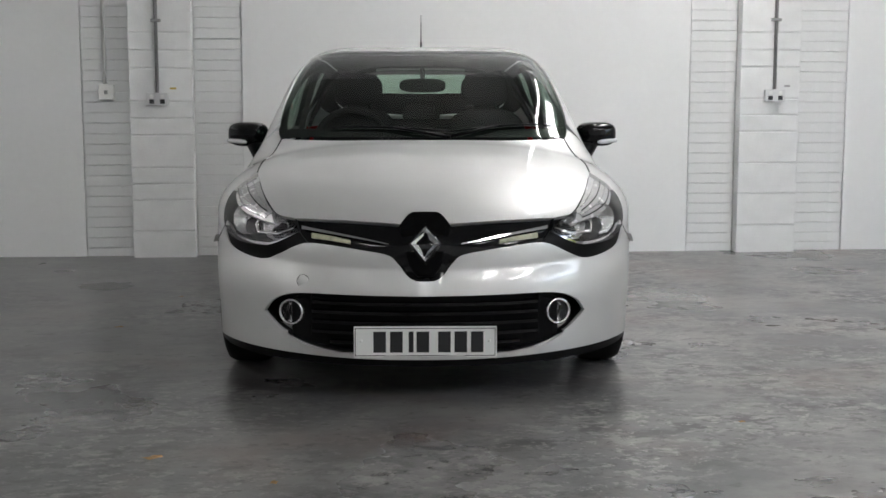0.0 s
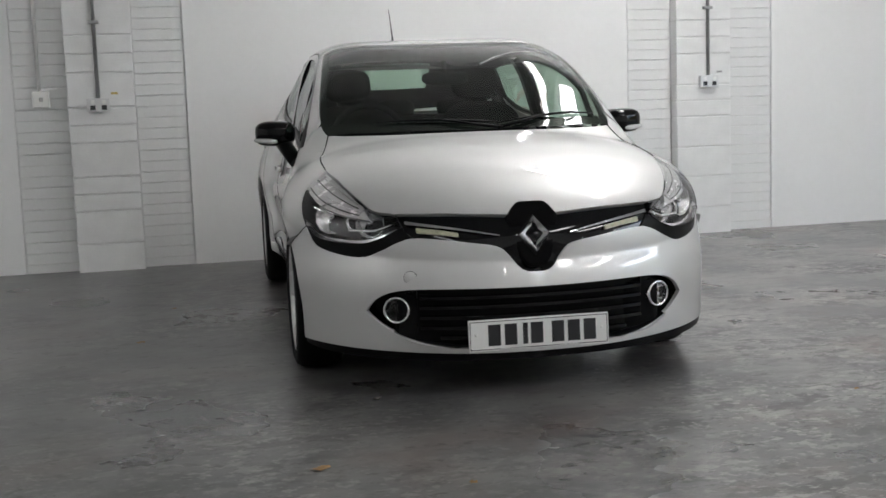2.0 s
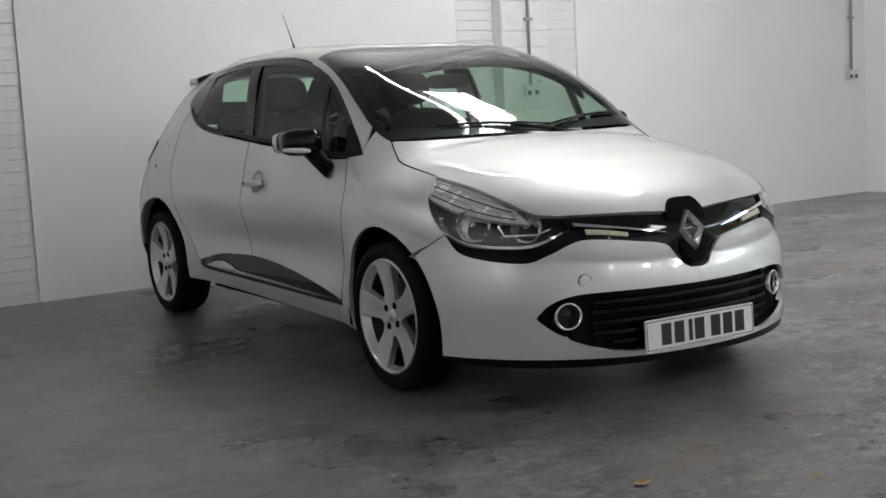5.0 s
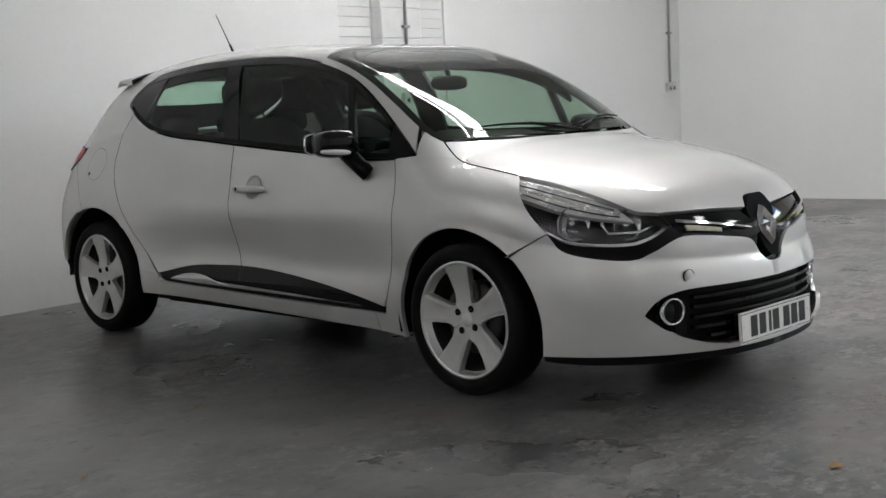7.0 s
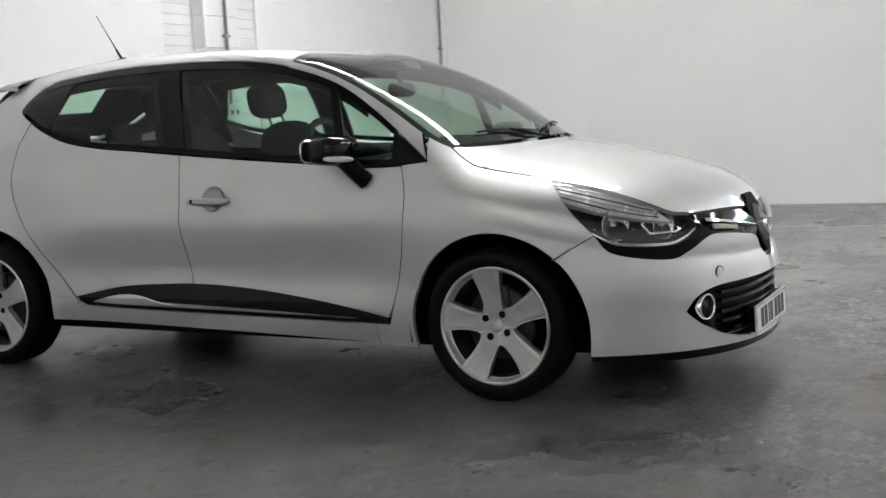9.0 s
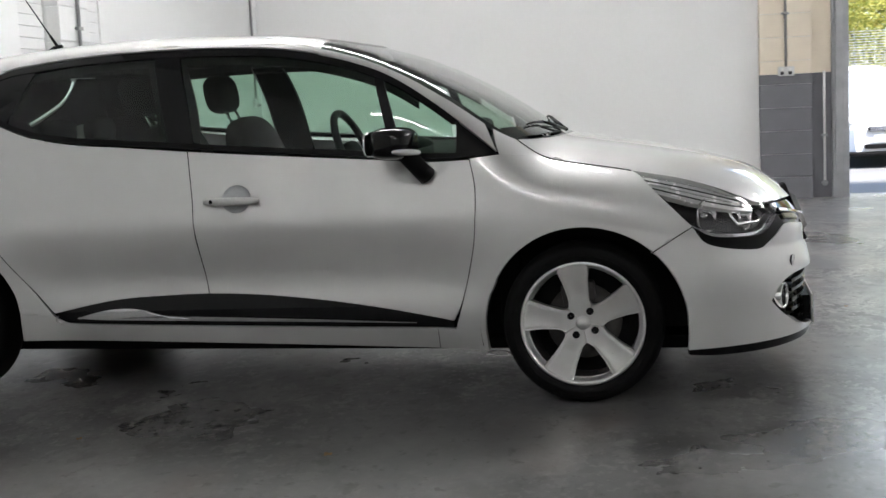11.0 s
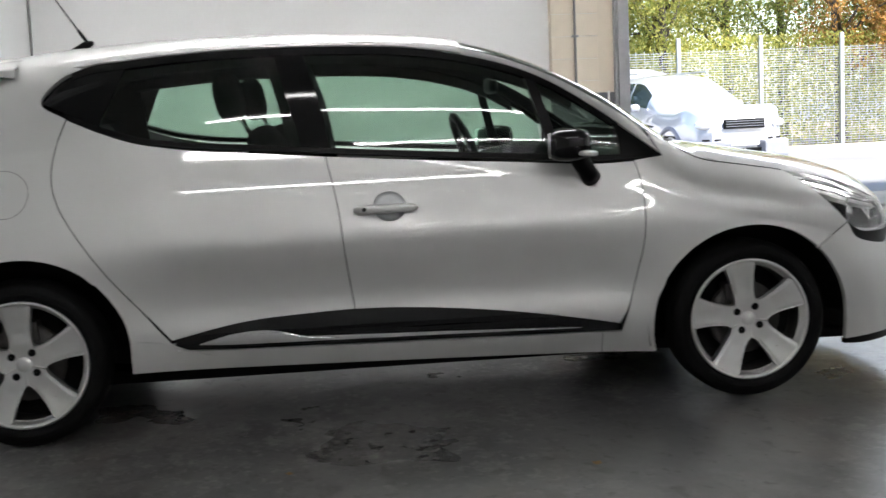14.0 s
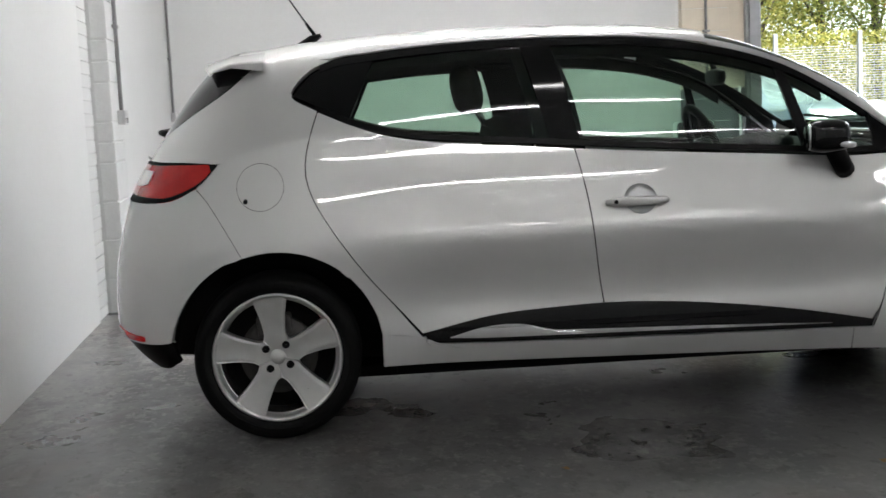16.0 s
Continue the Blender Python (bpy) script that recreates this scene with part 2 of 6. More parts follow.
def add_prism(bm, outline, thick, m):
    """A flat outline in local x, y, thickened along local z, at the pose m."""
    lo = [bm.verts.new(m @ Vector((x, y, 0))) for x, y in outline]
    hi = [bm.verts.new(m @ Vector((x, y, thick))) for x, y in outline]
    bm.faces.new(lo[::-1])
    bm.faces.new(hi)
    n = len(lo)
    for k in range(n):
        bm.faces.new((lo[k], lo[(k + 1) % n], hi[(k + 1) % n], hi[k]))
    bmesh.ops.recalc_face_normals(bm, faces=bm.faces)
    return bm


def blob(cx, cy, cz, sx, sy, sz, e=3.0, nu=20, nv=12, m=None):
    """A cushion-like rounded block (a superellipsoid)."""
    bm = bmesh.new()

    def pw(v):
        return math.copysign(abs(v) ** (2 / e), v)

    rings = []
    for j in range(nv + 1):
        a = -math.pi / 2 + math.pi * j / nv
        ring = []
        for i in range(nu):
            b = math.tau * i / nu
            p = Vector((sx * pw(math.cos(a)) * pw(math.cos(b)), sy * pw(math.cos(a)) * pw(math.sin(b)), sz * pw(math.sin(a))))
            p += Vector((cx, cy, cz)) if m is None else Vector()
            ring.append(bm.verts.new(p if m is None else m @ p + Vector((cx, cy, cz))))
        rings.append(ring)
    for q, s in zip(rings, rings[1:]):
        for k in range(nu):
            bm.faces.new((q[k], q[(k + 1) % nu], s[(k + 1) % nu], s[k])).smooth = True
    bmesh.ops.remove_doubles(bm, verts=bm.verts, dist=1e-5)
    return bm


# ---- the hall ----
# the hall stands at a slight angle to the car: it is built square and then turned
WALL_BACK, WALL_RIGHT, WALL_LEFT, WALL_FRONT, TOP = 3.87, 6.97, -10.0, -11.0, 4.8
PIER_FACE = 3.745
GROUND = 0.013
DOOR_A, DOOR_B, DOOR_TOP = -1.875, -6.55, 3.7
before_hall = set(scene.objects)


def structure(name, bm, mat, label, category, smooth=False):
    return tagged(link(name, bm, mat, None, "", smooth), label, category, "", "structure")


def row(name, x, y0, z0, count, step, mesh, mat, parent):
    """Alike pieces stacked upwards: objects of their own on one mesh."""
    for k in range(count):
        ob = new(name, mesh)
        ob.parent = parent
        ob.location = (x, y0, z0 + step * k)


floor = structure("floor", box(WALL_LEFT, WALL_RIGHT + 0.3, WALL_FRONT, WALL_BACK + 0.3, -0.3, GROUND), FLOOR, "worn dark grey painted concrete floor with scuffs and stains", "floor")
wall_back = structure("wall_north", box(WALL_LEFT, WALL_RIGHT, WALL_BACK, WALL_BACK + 0.25, 0, TOP), MORTAR, "white painted brick wall with boarded bays", "wall")
bm = box(WALL_RIGHT, WALL_RIGHT + 0.25, DOOR_A, WALL_BACK + 0.25, 0, TOP)
add_box(bm, WALL_RIGHT, WALL_RIGHT + 0.25, WALL_FRONT, DOOR_B, 0, TOP)
add_box(bm, WALL_RIGHT, WALL_RIGHT + 0.25, DOOR_B, DOOR_A, DOOR_TOP, TOP)
structure("wall_east", bm, PANEL, "smooth white painted wall with a large vehicle doorway", "wall")
# unseen walls, assumed white to close the hall and bounce light onto the car
structure("wall_west", box(WALL_LEFT - 0.25, WALL_LEFT, WALL_FRONT, WALL_BACK + 0.25, 0, TOP), WALL, "plain white painted wall closing the hall out of view", "wall")
structure("wall_south", box(WALL_LEFT, WALL_RIGHT + 0.25, WALL_FRONT - 0.25, WALL_FRONT, 0, TOP), WALL, "plain white painted wall closing the hall out of view", "wall")

# boarded bays of the back wall, proud of the brick by a board's thickness
BAYS = ((WALL_LEFT, -2.421), (-1.289, 1.998), (3.194, WALL_RIGHT))
for x0, x1 in BAYS:
    part("wall_board", box(x0 + 0.004, x1 - 0.004, WALL_BACK - 0.024, WALL_BACK - 0.003, 0.006, TOP - 0.002, 0.003), PANEL, wall_back, "smooth white painted boarding")


def pier(name, x0, x1, joints):
    """A blockwork pier: a core with painted blocks on its face."""
    ob = structure(name, box(x0 + 0.004, x1 - 0.004, PIER_FACE + 0.010, WALL_BACK - 0.003, 0, TOP), MORTAR, "white painted concrete block pier against the wall", "wall pier")
    meshes, z = {}, 0.0
    for k in range(40):
        h = joints[k] if k < len(joints) else 0.232
        if z + h > TOP:
            break
        if h not in meshes:
            bm = add_box(bmesh.new(), x0 - (x0 + x1) / 2, (x1 - x0) / 2, 0.0, 0.10, 0.004, h - 0.004, 0.006)
            meshes[h] = bpy.data.meshes.new("block")
            bm.to_mesh(meshes[h])
            bm.free()
            meshes[h].materials.append(BRICK)
        block = new("block", meshes[h])
        block.parent = ob
        block.location = ((x0 + x1) / 2, PIER_FACE + random.uniform(-0.003, 0.003), z)
        z += h
    return ob


pier("pier_1", -2.072, -1.630, (0.205, 0.225, 0.115, 0.115, 0.232, 0.12, 0.12, 0.232, 0.125, 0.125))
pier("pier_2", 2.351, 2.796, (0.22, 0.235, 0.225, 0.232, 0.12, 0.12, 0.232, 0.125, 0.125))


def brick_strip(x0, x1):
    """Courses of thickly painted brick beside a pier, their upright joints filled with paint."""
    sizes = {}
    for k in range(46):
        cuts = [x0, x1]
        for a, b in zip(cuts, cuts[1:]):
            key = round(b - a, 3)
            if key not in sizes:
                bm = bmesh.new()
                add_box(bm, -key / 2 + 0.0005, key / 2 - 0.0005, -0.011, 0.0, 0.003, 0.072, 0.003)
                sizes[key] = bpy.data.meshes.new("brick")
                bm.to_mesh(sizes[key])
                bm.free()
                sizes[key].materials.append(BRICK)
            ob = new("brick", sizes[key])
            ob.parent = wall_back
            ob.location = ((a + b) / 2, WALL_BACK - 0.001 + random.uniform(-0.003, 0.002), 0.075 * k)


# services on the walls


def socket_outlet(x, y, z, top, label, m=Matrix()):
    """A surface metal double socket, fed by a conduit from above."""
    th = new("wall_socket")
    th.matrix_world = pose(x, y, z) @ m
    tagged(th, label, "wall socket", "sockets on the walls")
    part("back_box", box(-0.073, 0.073, -0.04, -0.001, -0.043, 0.043, 0.006), SOCKET, th)
    part("face_plate", box(-0.075, 0.075, -0.046, -0.041, -0.045, 0.045, 0.003), SOCKET, th, "brushed metal face plate")
    for sx in (-0.037, 0.037):
        part("rocker", box(sx - 0.012, sx + 0.012, -0.051, -0.0465, 0.008, 0.032, 0.002), PLATE_WHITE, th)
        part("outlet", box(sx - 0.017, sx + 0.017, -0.0475, -0.0465, -0.033, -0.002, 0.0), INK, th)
    bm = bmesh.new()
    add_tube(bm, [(0, -0.018, 0.044), (0, -0.018, top - z)], 0.0125, 10)
    part("conduit", bm, CONDUIT, th, "grey steel conduit")
    for zz in np.arange(0.55, top - z, 0.9):
        part("saddle", box(-0.035, 0.035, -0.034, -0.001, zz - 0.011, zz + 0.011, 0.004), CONDUIT, th)
    return th


socket_outlet(-1.872, PIER_FACE, 1.146, TOP, "metal double wall socket with conduit on the pier")
socket_outlet(2.60, PIER_FACE, 1.175, TOP, "metal double wall socket with conduit on the pier")
socket_outlet(6.73, WALL_BACK - 0.024, 1.185, TOP, "metal wall socket with conduit near the corner")


def switch_box(x, y, z):
    th = new("switch_box")
    th.matrix_world = pose(x, y, z)
    tagged(th, "small white wall switch box with white conduit", "wall switch")
    part("box", box(-0.055, 0.055, -0.05, -0.001, -0.055, 0.055, 0.008), PLATE_WHITE, th)
    part("rocker", box(-0.012, 0.012, -0.055, -0.0505, -0.014, 0.014, 0.002), CONDUIT, th)
    bm = bmesh.new()
    add_tube(bm, [(-0.012, -0.02, 0.056), (-0.012, -0.02, TOP - z)], 0.012, 10)
    part("conduit", bm, PLATE_WHITE, th)
    return th


def wall_sticker(x, z, mat, label):
    ob = link("sticker", box(x - 0.022, x + 0.022, PIER_FACE - 0.006, PIER_FACE - 0.0045, z - 0.007, z + 0.007), mat)
    tagged(ob, label, "sticker", "stickers beside the sockets")


wall_sticker(-1.765, 1.222, LABEL_YELLOW, "small yellow paper sticker on the white pier")
wall_sticker(2.70, 1.245, CONDUIT, "small grey sticker on the white pier")
switch_box(-2.245, WALL_BACK - 0.014, 1.195)

# cream and grey painted block pillar beside the doorway
PIL_X, PIL_A, PIL_B = 6.87, -1.20, -1.678
pil = structure("pillar", box(PIL_X + 0.006, WALL_RIGHT - 0.002, PIL_B, PIL_A, 0, TOP), MORTAR, "block pillar painted cream above a grey dado", "wall pier")
for name, z0, n, mat in (("block", 0.0, 5, DADO), ("block", 1.125, 1, None), ("block", 1.35, 15, BEIGE)):
    bm = bmesh.new()
    if mat:
        add_box(bm, 0, WALL_RIGHT - PIL_X, PIL_B - PIL_A - 0.004, 0.004, 0.002, 0.223, 0.003)
        me = bpy.data.meshes.new("block")
        bm.to_mesh(me)
        bm.free()
        me.materials.append(mat)
        row("block", PIL_X, PIL_A, z0, n, 0.225, me, mat, pil)
    else:
        add_box(bm, PIL_X, WALL_RIGHT, PIL_B - 0.004, PIL_A + 0.004, 1.127, 1.222, 0.003)
        part("block", bm, DADO, pil)
        part("block", box(PIL_X, WALL_RIGHT, PIL_B - 0.004, PIL_A + 0.004, 1.2235, 1.348, 0.003), BEIGE, pil)
structure("dado", box(WALL_RIGHT - 0.006, WALL_RIGHT - 0.001, DOOR_A, PIL_B - 0.006, 0, 1.225), DADO, "grey dado paint on the return beside the doorway", "wall paint")
structure("return_paint", box(WALL_RIGHT - 0.006, WALL_RIGHT - 0.001, DOOR_A, PIL_B - 0.006, 1.226, TOP), BEIGE, "cream paint on the return beside the doorway", "wall paint")
structure("door_frame", add_box(box(WALL_RIGHT - 0.05, WALL_RIGHT + 0.30, DOOR_A - 0.16, DOOR_A - 0.002, 0, DOOR_TOP, 0.006), WALL_RIGHT - 0.09, WALL_RIGHT - 0.051, DOOR_A - 0.10, DOOR_A - 0.03, 0.25, DOOR_TOP, 0.004), STEEL, "galvanised steel guide rail of the roller doorway", "door frame")
socket_outlet(PIL_X, -1.44, 1.25, TOP, "metal wall socket with conduit on the cream pillar", pose(0, 0, 0, 0, 0, -90))
th = new("service_pipe")
th.matrix_world = pose(WALL_RIGHT - 0.035, -1.806, 0)
tagged(th, "thin white service pipe with a valve end", "pipe")
bm = bmesh.new()
add_tube(bm, [(0, 0, 0.16), (0, 0, 1.24)], 0.012, 10)
part("pipe", bm, PLATE_WHITE, th)
for zz in (0.16, 0.62):
    part("clip", box(-0.02, 0.034, -0.028, 0.028, zz - 0.012, zz + 0.012, 0.004), STEEL, th)
part("valve", blob(0, 0, 0.155, 0.022, 0.03, 0.03, 2.0, 12, 8), STEEL, th)

# ceiling with rooflights and hanging tubes, all out of view; some are added fill
ceiling = structure("ceiling", box(WALL_LEFT - 0.25, WALL_RIGHT + 0.25, WALL_FRONT - 0.25, WALL_BACK + 0.25, TOP, TOP + 0.15), ROOF_SHEET, "pale sheet ceiling of the hall", "ceiling")


def rooflight(x, y, w, d):
    th = new("rooflight")
    th.matrix_world = pose(x, y, TOP)
    tagged(th, "bright translucent rooflight sheet in the ceiling, out of view", "rooflight", "rooflights in the ceiling")
    part("sheet", box(-w / 2, w / 2, -d / 2, d / 2, -0.03, -0.012), SKYLIGHT, th, "glowing translucent sheet")
    for k in range(4):
        yy = -d / 2 + d * k / 3
        part("bar", box(-w / 2 - 0.03, w / 2 + 0.03, yy - 0.03, yy + 0.03, -0.06, -0.031, 0.004), STEEL, th)
    for sx in (-1, 1):
        part("rail", box(sx * w / 2 - 0.025, sx * w / 2 + 0.025, -d / 2, d / 2, -0.062, -0.033, 0.004), STEEL, th)
    return th


def batten(x, y, length=3.4, drop=0.55):
    th = new("ceiling_light")
    th.matrix_world = pose(x, y, TOP - drop)
    tagged(th, "long fluorescent batten light hung under the ceiling, out of view", "ceiling light", "lights under the ceiling")
    part("housing", box(-0.07, 0.07, -length / 2, length / 2, 0.03, 0.10, 0.01), PLATE_WHITE, th)
    bm = bmesh.new()
    add_tube(bm, [(0, -length / 2 + 0.02, 0), (0, length / 2 - 0.02, 0)], 0.028, 10)
    part("tube", bm, TUBE, th, "lit white fluorescent tube")
    for s in (-1, 1):
        bm = bmesh.new()
        add_tube(bm, [(0, s * length * 0.4, 0.10), (0, s * length * 0.4, drop)], 0.006, 6)
        part("hanger", bm, STEEL, th)
    return th


sheet = rooflight(2.35, 1.2, 0.6, 3.4)
# unseen copies, added only to light the hall's front end
for rx, ry in ((2.6, -6.0), (5.2, -7.0)):
    copy_thing(sheet, pose(rx, ry, TOP))

# unseen tube, added to light the hall's front end
tube = batten(-4.0, -8.0)
batten(-4.35, 1.5, 2.0, 1.35)
# unseen tube, added to brighten the car's near flank
batten(-8.8, 0.0, 3.4)
# the copies at y -8.0 and -5.0 are unseen fill lights too
for bx, by in ((0.0, -8.0), (1.5, 1.9), (-9.0, -5.0)):
    copy_thing(tube, pose(bx, by, TOP - 0.55))


HALL = Matrix.Translation((0, 3.73, 0)) @ pose(0, 0, 0, 0, 0, math.degrees(math.atan(0.055))) @ Matrix.Translation((0, -WALL_BACK, 0))
for ob in [o for o in scene.objects if o not in before_hall and o.parent is None]:
    ob.matrix_basis = HALL @ ob.matrix_basis

# ---- the car: one smooth body surface, cut into its panels ----


def line(pts, smooth=0.0):
    """A smooth curve through a few points, as a function of the first coordinate."""
    xs, ys = np.array([p[0] for p in pts], float), np.array([p[1] for p in pts], float)
    d = np.diff(ys) / np.diff(xs)
    t = np.empty_like(ys)
    t[0], t[-1] = d[0], d[-1]
    h = np.diff(xs)
    t[1:-1] = (d[:-1] * h[1:] + d[1:] * h[:-1]) / (h[1:] + h[:-1])
    g = np.linspace(xs[0], xs[-1], 900)
    i = np.clip(np.searchsorted(xs, g, "right") - 1, 0, len(xs) - 2)
    u, w = (g - xs[i]) / h[i], h[i]
    v = (1 + 2 * u) * (1 - u) ** 2 * ys[i] + u * (1 - u) ** 2 * w * t[i] + u * u * (3 - 2 * u) * ys[i + 1] + u * u * (u - 1) * w * t[i + 1]
    if smooth:
        n = max(3, int(smooth / (g[1] - g[0])) | 1)
        k = np.hanning(n + 2)[1:-1]
        v = np.convolve(np.pad(v, n // 2, mode="reflect", reflect_type="odd"), k / k.sum(), mode="valid")
    return lambda q: np.interp(q, g, v)


TOPLINE = line([(-0.90, 0.53), (-0.81, 0.62), (-0.765, 0.678), (-0.71, 0.735), (-0.65, 0.778), (-0.47, 0.848), (-0.24, 0.898), (0.02, 0.943), (0.14, 0.968), (0.3, 1.072), (0.6, 1.232), (0.85, 1.338), (1.0, 1.380), (1.15, 1.403), (1.4, 1.420), (1.75, 1.430), (2.05, 1.426), (2.3, 1.414), (2.6, 1.388), (2.78, 1.35), (2.88, 1.25), (3.0, 1.08), (3.08, 0.96), (3.2, 0.78)], 0.05)
BELT = line([(-0.90, 0.50), (-0.6, 0.55), (-0.4, 0.595), (-0.2, 0.64), (0.0, 0.68), (0.2, 0.72), (0.35, 0.755), (0.55, 0.815), (0.8, 0.875), (1.2, 0.94), (1.6, 0.985), (2.0, 1.02), (2.3, 1.05), (2.6, 1.02), (2.85, 0.95), (3.2, 0.75)], 0.12)
SQUARE = line([(-0.9, 2.5), (0.0, 2.6), (0.18, 2.8), (0.33, 3.6), (0.5, 6.6), (0.65, 8.8), (0.8, 9.0), (1.1, 7.8), (1.4, 6.6), (2.3, 5.2), (2.8, 4.2), (3.2, 4.0)], 0.2)
LEAN_IN = line([(-0.9, 0.0), (0.0, 0.0), (0.25, 0.08), (0.5, 0.13), (0.9, 0.17), (2.1, 0.19), (2.5, 0.30), (2.7, 0.33), (3.2, 0.3)], 0.1)
WIDTH = line([(-0.9, 0.857), (-0.3, 0.864), (0.0, 0.862), (0.2, 0.842), (0.38, 0.812), (0.8, 0.800), (1.4, 0.800), (2.0, 0.815), (2.3, 0.834), (2.55, 0.850), (2.85, 0.852), (3.3, 0.83)], 0.16)
SECTION = line([(0.05, 0.86), (0.2, 0.928), (0.28, 0.962), (0.34, 0.972), (0.39, 0.968), (0.435, 0.958), (0.49, 0.957), (0.55, 0.970), (0.62, 0.989), (0.68, 0.997), (0.77, 0.968), (0.86, 0.935), (0.95, 0.892), (1.1, 0.835), (1.3, 0.78)], 0.035)
FLARED = line([(0.05, 0.985), (0.2, 0.99), (0.4, 1.0), (0.6, 1.0), (0.68, 0.994), (0.77, 0.968), (0.86, 0.93), (0.95, 0.885), (1.1, 0.835), (1.3, 0.78)], 0.05)
NOSE = line([(0.05, -0.80), (0.14, -0.835), (0.2, -0.845), (0.32, -0.843), (0.42, -0.842), (0.475, -0.830), (0.53, -0.808), (0.62, -0.785), (0.67, -0.772), (0.72, -0.750), (0.78, -0.70), (1.2, -0.45)], 0.05)
TAIL = line([(0.05, 3.0), (0.2, 3.04), (0.28, 3.14), (0.36, 3.205), (0.5, 3.22), (0.62, 3.21), (0.75, 3.18), (0.9, 3.14), (1.0, 3.10), (1.3, 3.0)], 0.05)
NOSE_L, NOSE_N, TAIL_L, TAIL_N = 0.75, 2.25, 0.46, 3.0


def half_width(y, z):
    """Half the body's width at a place along it and a height; below zero outside its length."""
    y, z = np.broadcast_arrays(np.asarray(y, float), np.asarray(z, float))
    zb, zc = BELT(y), TOPLINE(y)
    low = np.minimum(z, zb)
    arch = np.exp(-((y - 0.0) / 0.43) ** 4) + np.exp(-((y - 2.6) / 0.45) ** 4) + np.where(y < 0, 1, 0) * (1 - np.exp(-(y / 0.43) ** 4)) + np.where(y > 2.6, 1, 0) * (1 - np.exp(-((y - 2.6) / 0.45) ** 4))
    w = WIDTH(y) * (SECTION(low) * (1 - arch) + FLARED(low) * arch)
    f = (NOSE(low) + NOSE_L - y) / NOSE_L
    r = (y - TAIL(low) + TAIL_L) / TAIL_L
    w = w * (1 - np.clip(f, 0, 1) ** NOSE_N) ** (1 / NOSE_N) * (1 - np.clip(r, 0, 1) ** TAIL_N) ** (1 / TAIL_N)
    u = np.clip((z - zb) / np.maximum(zc - zb, 0.02), 0, None)
    p = SQUARE(y)
    cap = (1 - LEAN_IN(y) * np.clip(u, 0, 1)) * (1 - np.clip(u, 0, 1) ** p) ** (1 / p)
    out = np.maximum(np.maximum(f - 1, r - 1), u - 1)
    return np.where(out > 0, -out, w * cap)


def on_side(p):
    """From (along, height) to the body's side."""
    return np.stack([half_width(p[..., 0], p[..., 1]), p[..., 0], p[..., 1]], -1)


def on_top(p):
    """From (across, along) to the body's top."""
    x, y = np.abs(p[..., 0]), p[..., 1]
    lo, hi = BELT(y), TOPLINE(y) + 0.0
    for _ in range(40):
        mid = (lo + hi) / 2
        inside = half_width(y, mid) > x
        lo, hi = np.where(inside, mid, lo), np.where(inside, hi, mid)
    return np.stack([p[..., 0], y, (lo + hi) / 2], -1)


def on_ring(p, axis=0.0, way=-1):
    """From (bearing in degrees off the car's end, height) to its front (way -1) or rear (way 1)."""
    a, z = np.radians(p[..., 0]), p[..., 1]
    lo, hi = np.full(a.shape, 0.02), np.full(a.shape, 1.4)
    for _ in range(40):
        r = (lo + hi) / 2
        inside = half_width(axis + way * r * np.cos(a), z) > r * np.abs(np.sin(a))
        lo, hi = np.where(inside, r, lo), np.where(inside, hi, r)
    return np.stack([lo * np.sin(a), axis + way * lo * np.cos(a), z], -1)


REAR_AXIS = 2.4


def on_front(p):
    return on_ring(p)


def on_rear(p):
    return on_ring(p, REAR_AXIS, 1)


def front_at(x, z):
    """The bearing and height of the place on the front that lies x from the middle at the height z."""
    lo, hi = 0.0, 89.0
    for _ in range(36):
        mid = (lo + hi) / 2
        lo, hi = (mid, hi) if on_front(np.array([mid, z]))[0] < x else (lo, mid)
    return (lo, z)


def front_by(y, z):
    """The same for a place known by how far along the car it lies."""
    return (math.degrees(math.atan2(float(half_width(y, z)), -y)), z)


def rear_by(y, z):
    return (math.degrees(math.atan2(float(half_width(y, z)), y - REAR_AXIS)), z)


def spline(pts, n):
    """Evenly spaced points of a smooth line through the given ones."""
    p = np.array(pts, float)
    if len(p) == 2:
        return p[0] + (p[1] - p[0]) * np.linspace(0, 1, n)[:, None]
    q = np.vstack([2 * p[0] - p[1], p, 2 * p[-1] - p[-2]])
    out = []
    for i in range(1, len(q) - 2):
        u = np.linspace(0, 1, 24, endpoint=False)[:, None]
        a, b, c, d = q[i - 1:i + 3]
        out.append(0.5 * (2 * b + (c - a) * u + (2 * a - 5 * b + 4 * c - d) * u ** 2 + (3 * b - a - 3 * c + d) * u ** 3))
    s = np.vstack(out + [p[-1:]])
    w = s / np.maximum(np.ptp(s, axis=0), 1e-6)
    t = np.r_[0, np.cumsum(np.linalg.norm(np.diff(w, axis=0), axis=1))]
    g = np.linspace(0, t[-1], n)
    return np.stack([np.interp(g, t, s[:, k]) for k in range(s.shape[1])], -1)


def coons(bottom, right, top, left, nu, nv):
    """A grid between four smooth lines: bottom and top run the same way, left and right run upwards."""
    b, t, l, r = spline(bottom, nu), spline(top, nu), spline(left, nv), spline(right, nv)
    u, v = np.linspace(0, 1, nu)[:, None, None], np.linspace(0, 1, nv)[None, :, None]
    return (1 - v) * b[:, None] + v * t[:, None] + (1 - u) * l[None] + u * r[None] - ((1 - u) * (1 - v) * b[0] + u * (1 - v) * b[-1] + (1 - u) * v * t[0] + u * v * t[-1])


